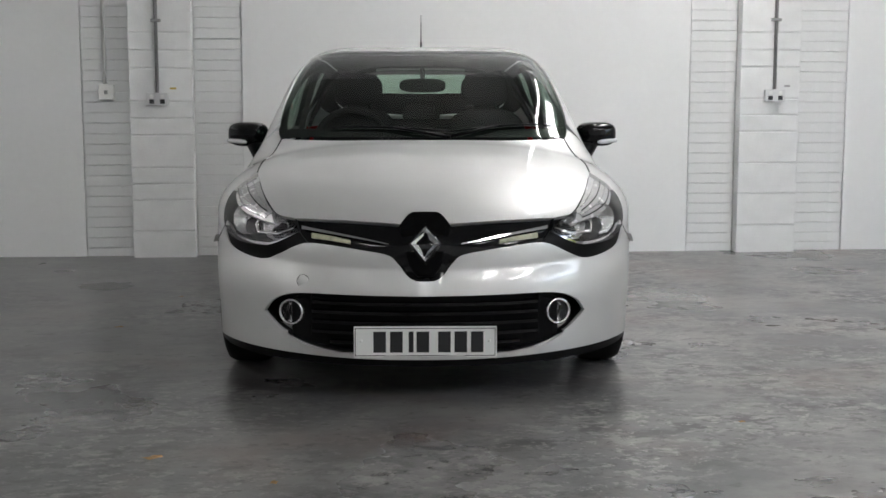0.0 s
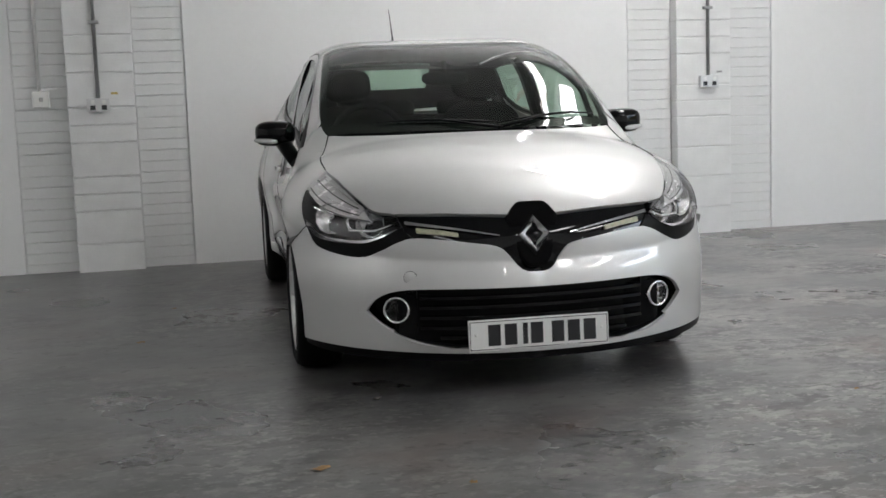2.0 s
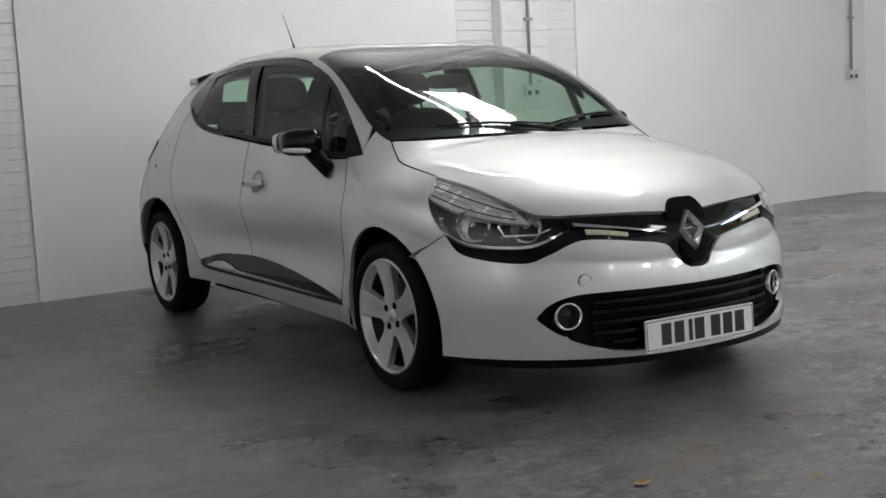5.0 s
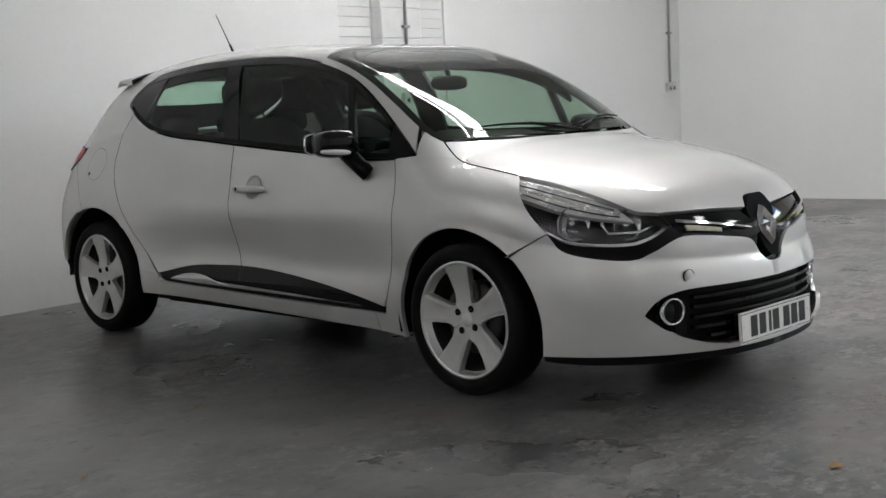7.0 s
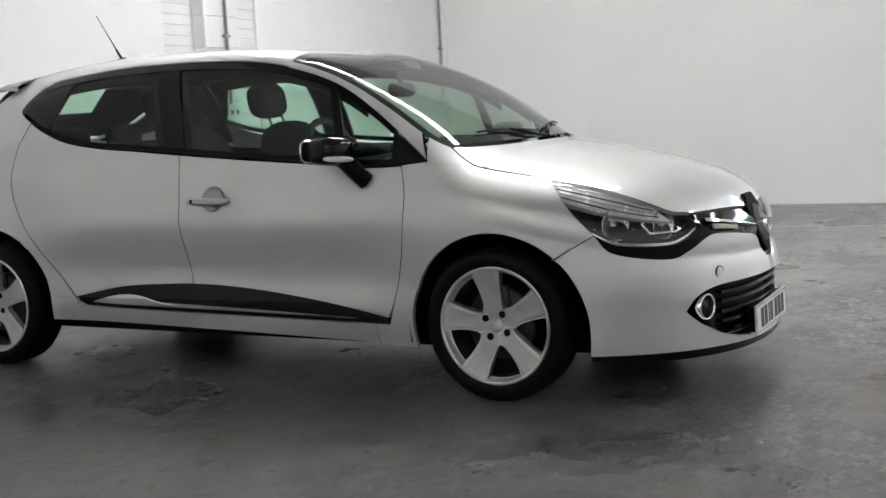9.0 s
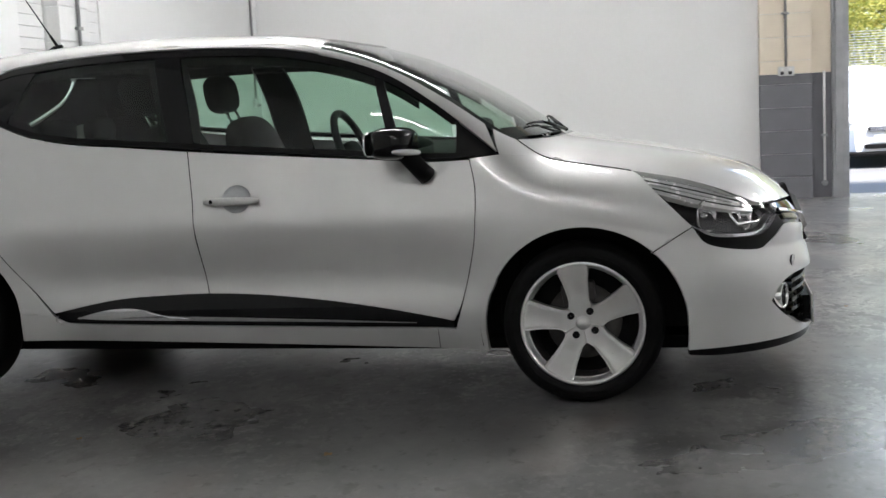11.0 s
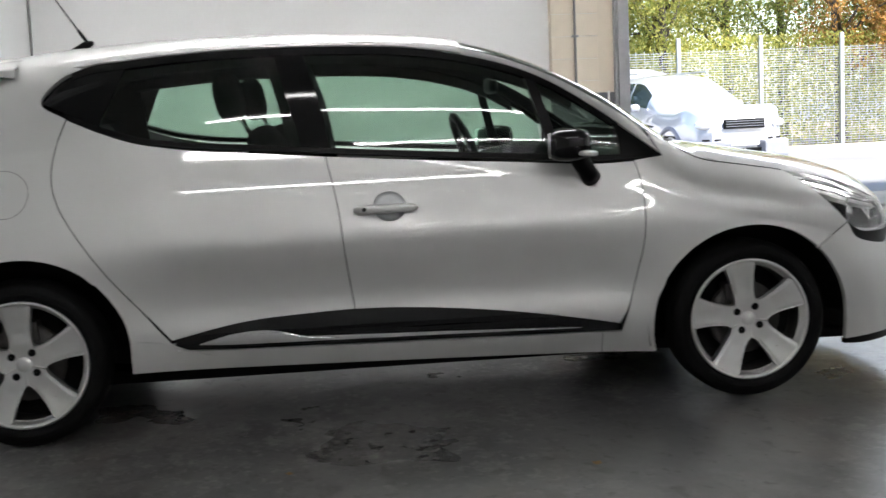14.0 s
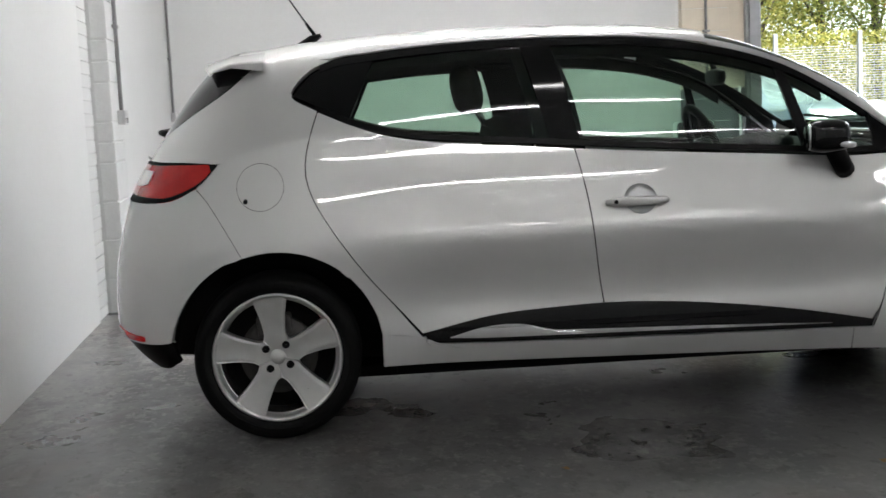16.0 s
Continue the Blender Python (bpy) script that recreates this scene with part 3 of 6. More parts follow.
def skin(bm, grid, inset=0.0, gap=0.002, flange=0.016, flip=1, thick=True):
    """A panel from a grid of places: set in or out along its normals, with a gap round it and turned-in edges."""
    P = np.array(grid, float)
    n = np.cross(np.gradient(P, axis=0), np.gradient(P, axis=1))
    n /= np.maximum(np.linalg.norm(n, axis=2, keepdims=True), 1e-9)
    c = P.reshape(-1, 3).mean(0)
    outward = P - np.array([0, np.clip(c[1], 0.3, 2.3), 0.55])
    if (n * outward).sum() < 0:
        n = -n
    if gap:
        for a, b in ((P[0], P[1]), (P[-1], P[-2]), (P[:, 0], P[:, 1]), (P[:, -1], P[:, -2])):
            d = b - a
            L = np.linalg.norm(d, axis=1, keepdims=True)
            a += d / np.maximum(L, 1e-9) * np.minimum(gap, L * 0.4)
    P = P - n * inset
    P[..., 0] *= flip
    N = n.copy()
    N[..., 0] *= flip
    nu, nv = P.shape[:2]
    vs = [[bm.verts.new(P[i, j]) for j in range(nv)] for i in range(nu)]
    test = np.cross(P[1, 0] - P[0, 0], P[0, 1] - P[0, 0])
    mid = (nu // 2, nv // 2)
    test = np.cross(P[mid[0], mid[1]] - P[mid[0] - 1, mid[1]], P[mid[0], mid[1]] - P[mid[0], mid[1] - 1])
    forward = (test * N[mid]).sum() > 0
    for i in range(nu - 1):
        for j in range(nv - 1):
            q = [vs[i][j], vs[i + 1][j], vs[i + 1][j + 1], vs[i][j + 1]]
            try:
                bm.faces.new(q if forward else q[::-1]).smooth = True
            except ValueError:
                pass
    if thick:
        ring = [(i, 0) for i in range(nu)] + [(nu - 1, j) for j in range(1, nv)] + [(i, nv - 1) for i in range(nu - 2, -1, -1)] + [(0, j) for j in range(nv - 2, 0, -1)]
        outer = [bm.verts.new(P[i, j]) for i, j in ring]
        inner = [bm.verts.new(P[i, j] - N[i, j] * flange) for i, j in ring]
        k = len(ring)
        for a in range(k):
            q = [outer[a], outer[(a + 1) % k], inner[(a + 1) % k], inner[a]]
            bm.faces.new(q[::-1] if forward else q)
    return bm


def panel(name, grid_or_list, mat, parent, label="", inset=0.0, gap=0.002, flange=0.016, sides=(-1, 1), joined=False, thick=True):
    """One panel on each side of the car, or both halves in one mesh."""
    grids = grid_or_list if isinstance(grid_or_list, list) else [grid_or_list]
    made = []
    bm = bmesh.new()
    for s in sides:
        for g in grids:
            skin(bm, g, inset, gap, flange, s, thick)
        if not joined:
            made.append(part(name, bm, mat, parent, label))
            bm = bmesh.new()
    if joined:
        bmesh.ops.remove_doubles(bm, verts=[v for v in bm.verts if abs(v.co.x) < 2e-4], dist=4e-4)
        made.append(part(name, bm, mat, parent, label))
    else:
        bm.free()
    return made


car = new("hatchback_car")
tagged(car, "silver five-door hatchback parked on the painted concrete floor", "car")

# shared lines of the side: (along, height)
WIN_LOW = [(0.290, 0.917), (0.5, 0.906), (0.8, 0.925), (1.17, 0.951), (1.56, 0.983), (1.76, 1.0), (2.05, 1.026), (2.18, 1.050), (2.30, 1.09), (2.41, 1.137), (2.50, 1.197)]
WIN_TOP = [(0.290, 0.917), (0.39, 0.998), (0.53, 1.105), (0.73, 1.228), (0.88, 1.283), (1.05, 1.323), (1.22, 1.347), (1.40, 1.358), (1.70, 1.362), (2.0, 1.353), (2.22, 1.335), (2.36, 1.316), (2.44, 1.278), (2.50, 1.197)]
B_LINE = [(1.437, 0.30), (1.439, 0.42), (1.464, 0.605), (1.484, 0.80), (1.515, 0.968)]
C_LINE = [(2.085, 0.352), (2.265, 0.568), (2.391, 0.752), (2.447, 0.862), (2.461, 0.95), (2.442, 1.046), (2.411, 1.137)]
A_LINE = [(0.470, 0.285), (0.44, 0.38), (0.407, 0.502), (0.382, 0.625), (0.377, 0.788), (0.399, 0.900)]
TRIM_TOP = [(0.476, 0.309), (0.763, 0.362), (1.076, 0.402), (1.287, 0.418), (1.439, 0.422), (1.6, 0.417), (1.827, 0.402), (2.083, 0.353)]


def between(pts, a, b, n=9):
    """The stretch of a line of (along, height) from one place along the car to another."""
    f = line(sorted(pts))
    return [(y, float(f(y))) for y in np.linspace(a, b, n)]


def lift(pts, d):
    return [(y, z + d) for y, z in pts]


# windows and doors
win_low, win_top = line(WIN_LOW), line(WIN_TOP)
FRONT_DOOR = coons(between(TRIM_TOP, 0.476, 1.439), B_LINE[1:], between(WIN_LOW, 0.399, 1.515), [(0.476, 0.309)] + A_LINE[1:], 48, 34)
REAR_DOOR = coons(between(TRIM_TOP, 1.439, 2.083), C_LINE, between(WIN_LOW, 1.515, 2.411), B_LINE[1:], 40, 34)
doors = panel("front_door", on_side(FRONT_DOOR), PAINT, car)
panel("rear_door", on_side(REAR_DOOR), PAINT, car)
def pol(cx, cz, r, a0, a1, n):
    return [(cx + r * math.cos(math.radians(a)), cz + r * math.sin(math.radians(a))) for a in np.linspace(a0, a1, n)]


# wheel arches: slightly squashed circles round the hubs
HOOD_EDGE = [(0.632, 0.240), (0.652, 0.175), (0.680, 0.080), (0.691, -0.02), (0.688, -0.178), (0.66, -0.32), (0.63, -0.45), (0.57, -0.59), (0.49, -0.655)]

# front wing: over the wheel, from the door to the bumper's seam and the lamp
arch_at = lambda *angles: [(-0.010 + 0.366 * math.cos(math.radians(a)), 0.288 + 0.366 * math.sin(math.radians(a))) for a in angles]
split = arch_at(30)[0]
rise = [(split[0] + (0.29 - split[0]) * f, split[1] + (0.914 - split[1]) * f) for f in (0.25, 0.5, 0.75, 1.0)]
WING = coons([(-0.245, 0.557)] + arch_at(133, 122, 111, 100, 90, 80, 70, 60, 50, 40, 30), [split] + rise, [(-0.39, 0.64), (-0.262, 0.768), (-0.18, 0.836), (-0.06, 0.857), (0.02, 0.872), (0.08, 0.886), (0.18, 0.903), (0.29, 0.914)], [(-0.245, 0.557), (-0.39, 0.64)], 48, 26)
WING_REAR = coons([(0.347, 0.20), (0.41, 0.20), (0.47, 0.20)], [(0.47, 0.20), (0.47, 0.285), (0.44, 0.38), (0.407, 0.502), (0.382, 0.625), (0.377, 0.788), (0.399, 0.902)], [(0.29, 0.914), (0.35, 0.908), (0.399, 0.902)], [(0.347, 0.20)] + arch_at(-8, 4, 17, 30) + rise, 14, 40)
panel("front_wing", [on_side(WING), on_side(WING_REAR)], PAINT, car, gap=0.0)

# sills below the black door trim
SILL = coons([(0.47, 0.20), (1.3, 0.222), (2.225, 0.246)], [(2.225, 0.246), (2.224, 0.36)], [(0.47, 0.280), (1.08, 0.286), (1.97, 0.308), (2.085, 0.340), (2.224, 0.36)], [(0.47, 0.20), (0.47, 0.28)], 60, 8)
SILL_END = coons([(2.085, 0.340), (2.15, 0.352), (2.224, 0.36)], [(2.224, 0.36), (2.24, 0.43), (2.28, 0.508), (2.326, 0.567)], [(2.265, 0.566), (2.326, 0.567)], [(2.085, 0.340), (2.13, 0.395), (2.18, 0.460), (2.265, 0.566)], 12, 20)
panel("sill", [on_side(SILL), on_side(SILL_END)], PAINT, car, gap=0.0)
TRIM = coons([(0.476, 0.283), (1.08, 0.290), (1.97, 0.311), (2.08, 0.350)], [(2.08, 0.350), (2.083, 0.353)], TRIM_TOP, [(0.476, 0.283), (0.476, 0.309)], 60, 10)
panel("door_trim", on_side(TRIM), BLACK_GLOSS, car, "gloss black lower door trim", inset=0.004, gap=0.0)
CHROME_STRIP = coons([(0.62, 0.302), (1.08, 0.310), (1.80, 0.322), (1.99, 0.331)], [(1.99, 0.331), (1.99, 0.334)], [(0.62, 0.305), (1.08, 0.321), (1.62, 0.338), (1.70, 0.358), (1.78, 0.368), (1.88, 0.360), (1.99, 0.334)], [(0.62, 0.302), (0.62, 0.305)], 50, 5)
panel("trim_strip", on_side(CHROME_STRIP), CHROME, car, "chrome strip on the door trim", inset=-0.003, gap=0.0, flange=0.006)

# rear quarter: from the door to the lamp and the bumper's seam
QUARTER = coons([(2.265, 0.568)] + [(y, z) for y, z in pol(2.585, 0.308, 0.366, 135, 74, 8)], [(2.685, 0.654), (2.745, 0.76), (2.80, 0.85), (2.835, 0.893)], [(2.455, 0.975), (2.6, 0.98), (2.757, 0.972), (2.835, 0.893)], [(2.265, 0.568), (2.391, 0.752), (2.447, 0.862), (2.455, 0.975)], 40, 26)
HAUNCH = coons([(2.455, 0.975), (2.6, 0.98), (2.757, 0.974), (3.015, 0.988)], [(3.015, 0.988), (3.005, 1.05)], [(2.411, 1.137), (2.6, 1.12), (2.8, 1.09), (3.005, 1.05)], [(2.455, 0.975), (2.442, 1.046), (2.411, 1.137)], 34, 14)
PILLAR_C = coons([(2.411, 1.137), (2.6, 1.12), (2.8, 1.09), (3.005, 1.05)], [(3.005, 1.05), (2.86, 1.14), (2.74, 1.215), (2.64, 1.30), (2.60, 1.335)], [(2.36, 1.318), (2.45, 1.33), (2.60, 1.335)], [(2.411, 1.137), (2.502, 1.197), (2.44, 1.280), (2.36, 1.318)], 34, 24)
panel("rear_quarter", [on_side(QUARTER), on_side(HAUNCH), on_side(PILLAR_C)], PAINT, car, gap=0.0)

# roof with its rails
ys = np.linspace(1.0, 2.70, 60)
edge_z = np.where(ys < 2.36, win_top(np.minimum(ys, 2.36)) + 0.006, 1.322 + 0.012 * np.clip((ys - 2.36) / 0.24, 0, 1))
edge_x = half_width(ys, np.minimum(edge_z, TOPLINE(ys) - 0.012))
ROOF = np.zeros((60, 33, 2))
for k in range(33):
    ROOF[:, k, 0] = edge_x * math.sin(math.radians(-90 + 180 * k / 32))
    ROOF[:, k, 1] = ys
roof_grid = on_top(ROOF)
bm = bmesh.new()
skin(bm, roof_grid, 0, 0.0, 0.006)
part("roof", bm, PAINT, car)

# windscreen, pillars, side glass
WS_EDGE = [(0.640, 0.256), (0.652, 0.31), (0.654, 0.40), (0.641, 0.52), (0.620, 0.65), (0.596, 0.81), (0.568, 1.0)]
ws_edge = on_top(spline(WS_EDGE, 36))

def mirrored(pts):
    """A line of (across, along) from the middle outwards, drawn on to both sides."""
    return [(-x, y) for x, y in pts[:0:-1]] + list(pts)


def ruled(a, b, nu=30, nv=4):
    return coons(a, [a[-1], b[-1]], b, [a[0], b[0]], nu, nv)


WS_BASE = [(0, 0.155), (0.2, 0.163), (0.4, 0.184), (0.55, 0.222), (0.640, 0.256)]
WS_HEAD = [(0, 1.03), (0.25, 1.027), (0.45, 1.017), (0.568, 1.0)]
left_edge = [(-x, y) for x, y in WS_EDGE]
WINDSCREEN = coons(mirrored(WS_BASE), WS_EDGE, mirrored(WS_HEAD), left_edge, 40, 26)
bm = bmesh.new()
skin(bm, on_top(WINDSCREEN), 0.006, 0.0, 0.004, thick=False)
windscreen = part("windscreen", bm, SCREEN, car, "clear curved windscreen with dark edges")
# dark printed edge round the glass, and the cowl at its foot
for a, b in ((mirrored(WS_HEAD), [(x * 0.96, y - 0.05) for x, y in mirrored(WS_HEAD)]), (mirrored(WS_BASE), [(x * 0.95, y + 0.045) for x, y in mirrored(WS_BASE)])):
    bm = bmesh.new()
    skin(bm, on_top(ruled(a, b, 40, 4)), 0.010, 0.0, 0.004, thick=False)
    part("screen_edge", bm, BLACK, windscreen)
for s in (-1, 1):
    bm = bmesh.new()
    skin(bm, on_top(ruled(WS_EDGE, [(x - 0.035, y) for x, y in WS_EDGE], 24, 4)), 0.010, 0.0, 0.004, s, thick=False)
    part("screen_edge", bm, BLACK, windscreen)
HOOD_REAR = [(0, 0.115), (0.3, 0.130), (0.52, 0.186), (0.632, 0.240)]
bm = bmesh.new()
skin(bm, on_top(coons(mirrored(HOOD_REAR), [(0.632, 0.240), (0.640, 0.256)], mirrored(WS_BASE), [(-0.632, 0.240), (-0.640, 0.256)], 40, 5)), 0.022, 0.0, 0.02)
part("cowl", bm, BLACK, car)

# bonnet
HOOD_FRONT = [(0, -0.768), (0.12, -0.760), (0.25, -0.738), (0.38, -0.702), (0.49, -0.655)]
back = HOOD_EDGE[::-1]
HOOD = coons(mirrored(HOOD_FRONT), back, mirrored(HOOD_REAR), [(-x, y) for x, y in back], 56, 44)
bm = bmesh.new()
skin(bm, on_top(HOOD), 0.0, 0.002, 0.02)
part("bonnet", bm, PAINT, car)

# front pillars in body colour, between side windows and windscreen
low = between(WIN_TOP, 0.30, 1.0, 14)
top_edge = [(p[1], max(p[2], float(win_top(p[1])) + 0.006)) for p in ws_edge if p[1] > 0.33]
panel("front_pillar", on_side(ruled(low, top_edge, 30, 6)), PAINT, car, gap=0.0)
panel("pillar_lining", on_side(ruled(low, top_edge, 30, 6)) - np.array([0.022, 0.0, 0.004]), DARK, car, gap=0.0, thick=False)
# corner between wing, pillar and bonnet
corner = [(p[1], p[2]) for p in on_top(spline(HOOD_EDGE, 60)) if p[1] > 0.05][::-1] + [(p[1], p[2]) for p in ws_edge if 0.24 < p[1] < 0.335]
low_corner = [corner[0], (0.10, 0.890), (0.18, 0.903), (0.29, 0.914)]
panel("scuttle_corner", on_side(coons(low_corner, [(0.29, 0.914), (0.305, 0.95), corner[-1]], corner, [corner[0], (corner[0][0] + 0.002, corner[0][1] + 0.001)], 30, 8)), PAINT, car, gap=0.0, flange=0.004)

# side windows: black frames, door pillars and tinted panes
low_in, top_in = lift(WIN_LOW, 0.020), lift(WIN_TOP, -0.026)
panel("window_seal", on_side(ruled(between(WIN_LOW, 0.40, 2.42, 24), between(low_in, 0.40, 2.42, 24), 60, 3)), BLACK, car, "black rubber window seal", inset=0.002, gap=0.0)
panel("window_frame", on_side(ruled(between(top_in, 0.47, 2.40, 30), between(WIN_TOP, 0.44, 2.40, 30), 80, 3)), BLACK_GLOSS, car, "gloss black window frame", inset=0.002, gap=0.0)
fl, ft = line(low_in), line(top_in)
panel("mirror_triangle", on_side(coons([(0.295, 0.918), (0.36, 0.913), (0.45, 0.908)], [(0.45, 0.908), (0.45, 0.99), (0.455, 1.042)], [(0.295, 0.918), (0.38, 0.985), (0.455, 1.042)], [(0.295, 0.918), (0.295, 0.9181)], 14, 8)), BLACK, car, inset=0.001, gap=0.0)
panel("window_bar", on_side(ruled([(0.655, float(fl(0.655))), (0.735, float(ft(0.735)))], [(0.70, float(fl(0.70))), (0.775, float(ft(0.775)))], 10, 3)), BLACK, car, inset=0.003, gap=0.0)
panel("door_pillar", on_side(ruled([(1.495, float(fl(1.495))), (1.525, 1.15), (1.575, float(ft(1.575)))], [(1.60, float(fl(1.60))), (1.635, 1.15), (1.68, float(ft(1.68)))], 12, 5)), BLACK_GLOSS, car, "gloss black door pillar", inset=0.003, gap=0.0)
panel("rear_window_blank", on_side(coons(between(low_in, 2.30, 2.42, 5) + [(2.497, 1.197)], [(2.497, 1.197), (2.497, 1.1975)], between(top_in, 2.21, 2.36, 5) + [(2.425, 1.275), (2.497, 1.1975)], [(2.30, float(fl(2.30))), (2.21, float(ft(2.21)))], 12, 8)), BLACK_GLOSS, car, inset=0.004, gap=0.0)
PANE_Q = coons(between(low_in, 0.45, 0.655, 5), [(0.655, float(fl(0.655))), (0.735, float(ft(0.735)))], between(top_in, 0.47, 0.735, 6), [(0.45, float(fl(0.45))), (0.47, float(ft(0.47)))], 10, 10)
PANE_F = coons(between(low_in, 0.70, 1.495, 10), [(1.495, float(fl(1.495))), (1.525, 1.15), (1.575, float(ft(1.575)))], between(top_in, 0.775, 1.575, 10), [(0.70, float(fl(0.70))), (0.775, float(ft(0.775)))], 20, 14)
PANE_R = coons(between(low_in, 1.60, 2.30, 10), [(2.30, float(fl(2.30))), (2.21, float(ft(2.21)))], between(top_in, 1.68, 2.21, 10), [(1.60, float(fl(1.60))), (1.635, 1.15), (1.68, float(ft(1.68)))], 20, 14)
for name, g in (("quarter_pane", PANE_Q), ("front_pane", PANE_F), ("rear_pane", PANE_R)):
    rim_lo, rim_hi = on_side(g[:, 0]), on_side(g[:, -1])
    flat = on_side(g)
    share = np.linspace(0, 1, g.shape[1])[None, :, None]
    flat[..., 0] = ((1 - share) * rim_lo[:, None] + share * rim_hi[:, None])[..., 0] + 0.010 * (share * (1 - share) * 4)[..., 0]
    panel(name, flat, GLASS, car, "green tinted side window glass", inset=0.008, gap=0.0, thick=False)

# front lamps, grilles and bumper: (bearing, height)
in_top, in_low = front_at(0.488, float(on_top(np.array(HOOD_EDGE[-1]))[2])), front_at(0.470, 0.645)
tip = front_by(-0.178, 0.836)
lamp_top = [in_top] + [(math.degrees(math.atan2(p[0], -p[1])), p[2]) for p in on_top(np.array([(0.57, -0.59), (0.63, -0.45), (0.66, -0.32)]))] + [tip]
lamp_low = [in_low, front_at(0.56, 0.600), front_at(0.63, 0.585), front_by(-0.47, 0.597), front_by(-0.392, 0.638)]
lamp_rear = [front_by(-0.392, 0.638), front_by(-0.262, 0.768), tip]
LAMP = coons(lamp_low, lamp_rear, lamp_top, [in_low, in_top], 30, 18)
skirt_low = [front_at(0.435, 0.604), front_at(0.49, 0.588), front_at(0.55, 0.557), front_at(0.63, 0.532), front_by(-0.45, 0.565), front_by(-0.385, 0.632)]
SKIRT = coons(skirt_low, [skirt_low[-1], lamp_low[-1]], lamp_low, [skirt_low[0], lamp_low[0]], 26, 5)
panel("lamp_skirt", on_front(SKIRT), BLACK, car, inset=0.004, gap=0.0)

GRILLE_LOW = [(0, 0.474), (0.035, 0.476), (0.066, 0.494), (0.10, 0.535), (0.128, 0.562), (0.17, 0.575), (0.226, 0.583), (0.34, 0.598), (0.435, 0.604)]
hood_lip = on_top(np.array(HOOD_FRONT))
grille_low = [(0.0, 0.474)] + [front_at(x, z) for x, z in GRILLE_LOW[1:]]
grille_top = [(0.0, float(hood_lip[0][2]))] + [(math.degrees(math.atan2(p[0], -p[1])), float(p[2]) - 0.004) for p in hood_lip[1:]]
GRILLE = coons(grille_low, [grille_low[-1], in_low, grille_top[-1]], grille_top, [grille_low[0], grille_top[0]], 40, 12)
grille = panel("upper_grille", on_front(GRILLE), BLACK_GLOSS, car, "gloss black upper grille", inset=0.012, gap=0.0, flange=0.008, joined=True)[0]
strip = lambda x0, z0, x1, z1, h0, h1: ruled([front_at(x0, z0), front_at((x0 + x1) / 2, (z0 + z1) / 2 + 0.002), front_at(x1, z1)], [front_at(x0, z0 + h0), front_at((x0 + x1) / 2, (z0 + z1 + h0 + h1) / 2 + 0.002), front_at(x1, z1 + h1)], 20, 3)
panel("chrome_strip", on_front(strip(0.13, 0.606, 0.455, 0.652, 0.003, 0.011)), CHROME, grille, "chrome grille strip", inset=-0.010, gap=0.0, flange=0.014)
panel("day_lamp", on_front(strip(0.275, 0.607, 0.42, 0.624, 0.014, 0.018)), LED, grille, "pale daytime lamp strip", inset=-0.002, gap=0.0, flange=0.008)

IN_TOP = [(0, 0.421), (0.2, 0.423), (0.43, 0.424), (0.52, 0.413), (0.572, 0.388), (0.598, 0.358), (0.607, 0.343)]
IN_LOW = [(0, 0.200), (0.25, 0.206), (0.33, 0.213), (0.443, 0.234), (0.54, 0.283), (0.594, 0.328), (0.607, 0.343)]
in_up = [(0.0, 0.421)] + [front_at(x, z) for x, z in IN_TOP[1:]]
in_dn = [(0.0, 0.200)] + [front_at(x, z) for x, z in IN_LOW[1:]]
arch_up = [front_by(y, z) for y, z in pol(-0.010, 0.288, 0.366, 166, 134, 6)]
seam = [front_by(-0.252, 0.556), front_by(-0.33, 0.605), front_by(-0.39, 0.636)]
BUMPER_A = coons(in_up + [front_at(0.616, 0.343), front_at(0.64, 0.346), front_by(-0.52, 0.36), arch_up[0]], arch_up + seam, grille_low[:-1] + skirt_low, [in_up[0], grille_low[0]], 60, 24)
lip_line = [(0.0, 0.186), front_at(0.25, 0.188), front_at(0.5, 0.196), front_by(-0.55, 0.203), front_by(-0.372, 0.205)]
arch_dn = [front_by(-0.372, 0.205), front_by(-0.375, 0.26), front_by(-0.373, 0.33), arch_up[0]]
BUMPER_B = coons(lip_line, arch_dn, in_dn + [front_at(0.616, 0.343), front_at(0.64, 0.346), front_by(-0.52, 0.36), arch_up[0]], [lip_line[0], in_dn[0]], 60, 14)
bumper = panel("front_bumper", [on_front(BUMPER_A), on_front(BUMPER_B)], PAINT, car, gap=0.0, joined=True)[0]
panel("front_lip", on_front(coons([(0.0, 0.158), front_at(0.4, 0.162), front_by(-0.5, 0.175), front_by(-0.375, 0.185)], [front_by(-0.375, 0.185), lip_line[-1]], lip_line, [(0.0, 0.158), lip_line[0]], 40, 4)), BLACK, car, "black plastic lip under the bumper", inset=0.006, gap=0.0, joined=True)
MOUTH = coons(in_dn, [in_dn[-1], (in_up[-1][0], in_up[-1][1] + 0.0005)], in_up, [in_dn[0], in_up[0]], 40, 12)
mouth = panel("lower_grille", on_front(MOUTH), BLACK, car, "black lower grille with horizontal slats", inset=0.07, gap=0.0, joined=True)[0]
bm = bmesh.new()
for s in (-1, 1):
    rim_in = on_front(spline(in_dn, 40)), on_front(spline(in_up, 40))
    for r in rim_in:
        a = [bm.verts.new((s * p[0], p[1], p[2])) for p in r]
        b = [bm.verts.new((s * p[0] * 0.985, p[1] + 0.075, p[2])) for p in r]
        for k in range(39):
            bm.faces.new((a[k], a[k + 1], b[k + 1], b[k]))
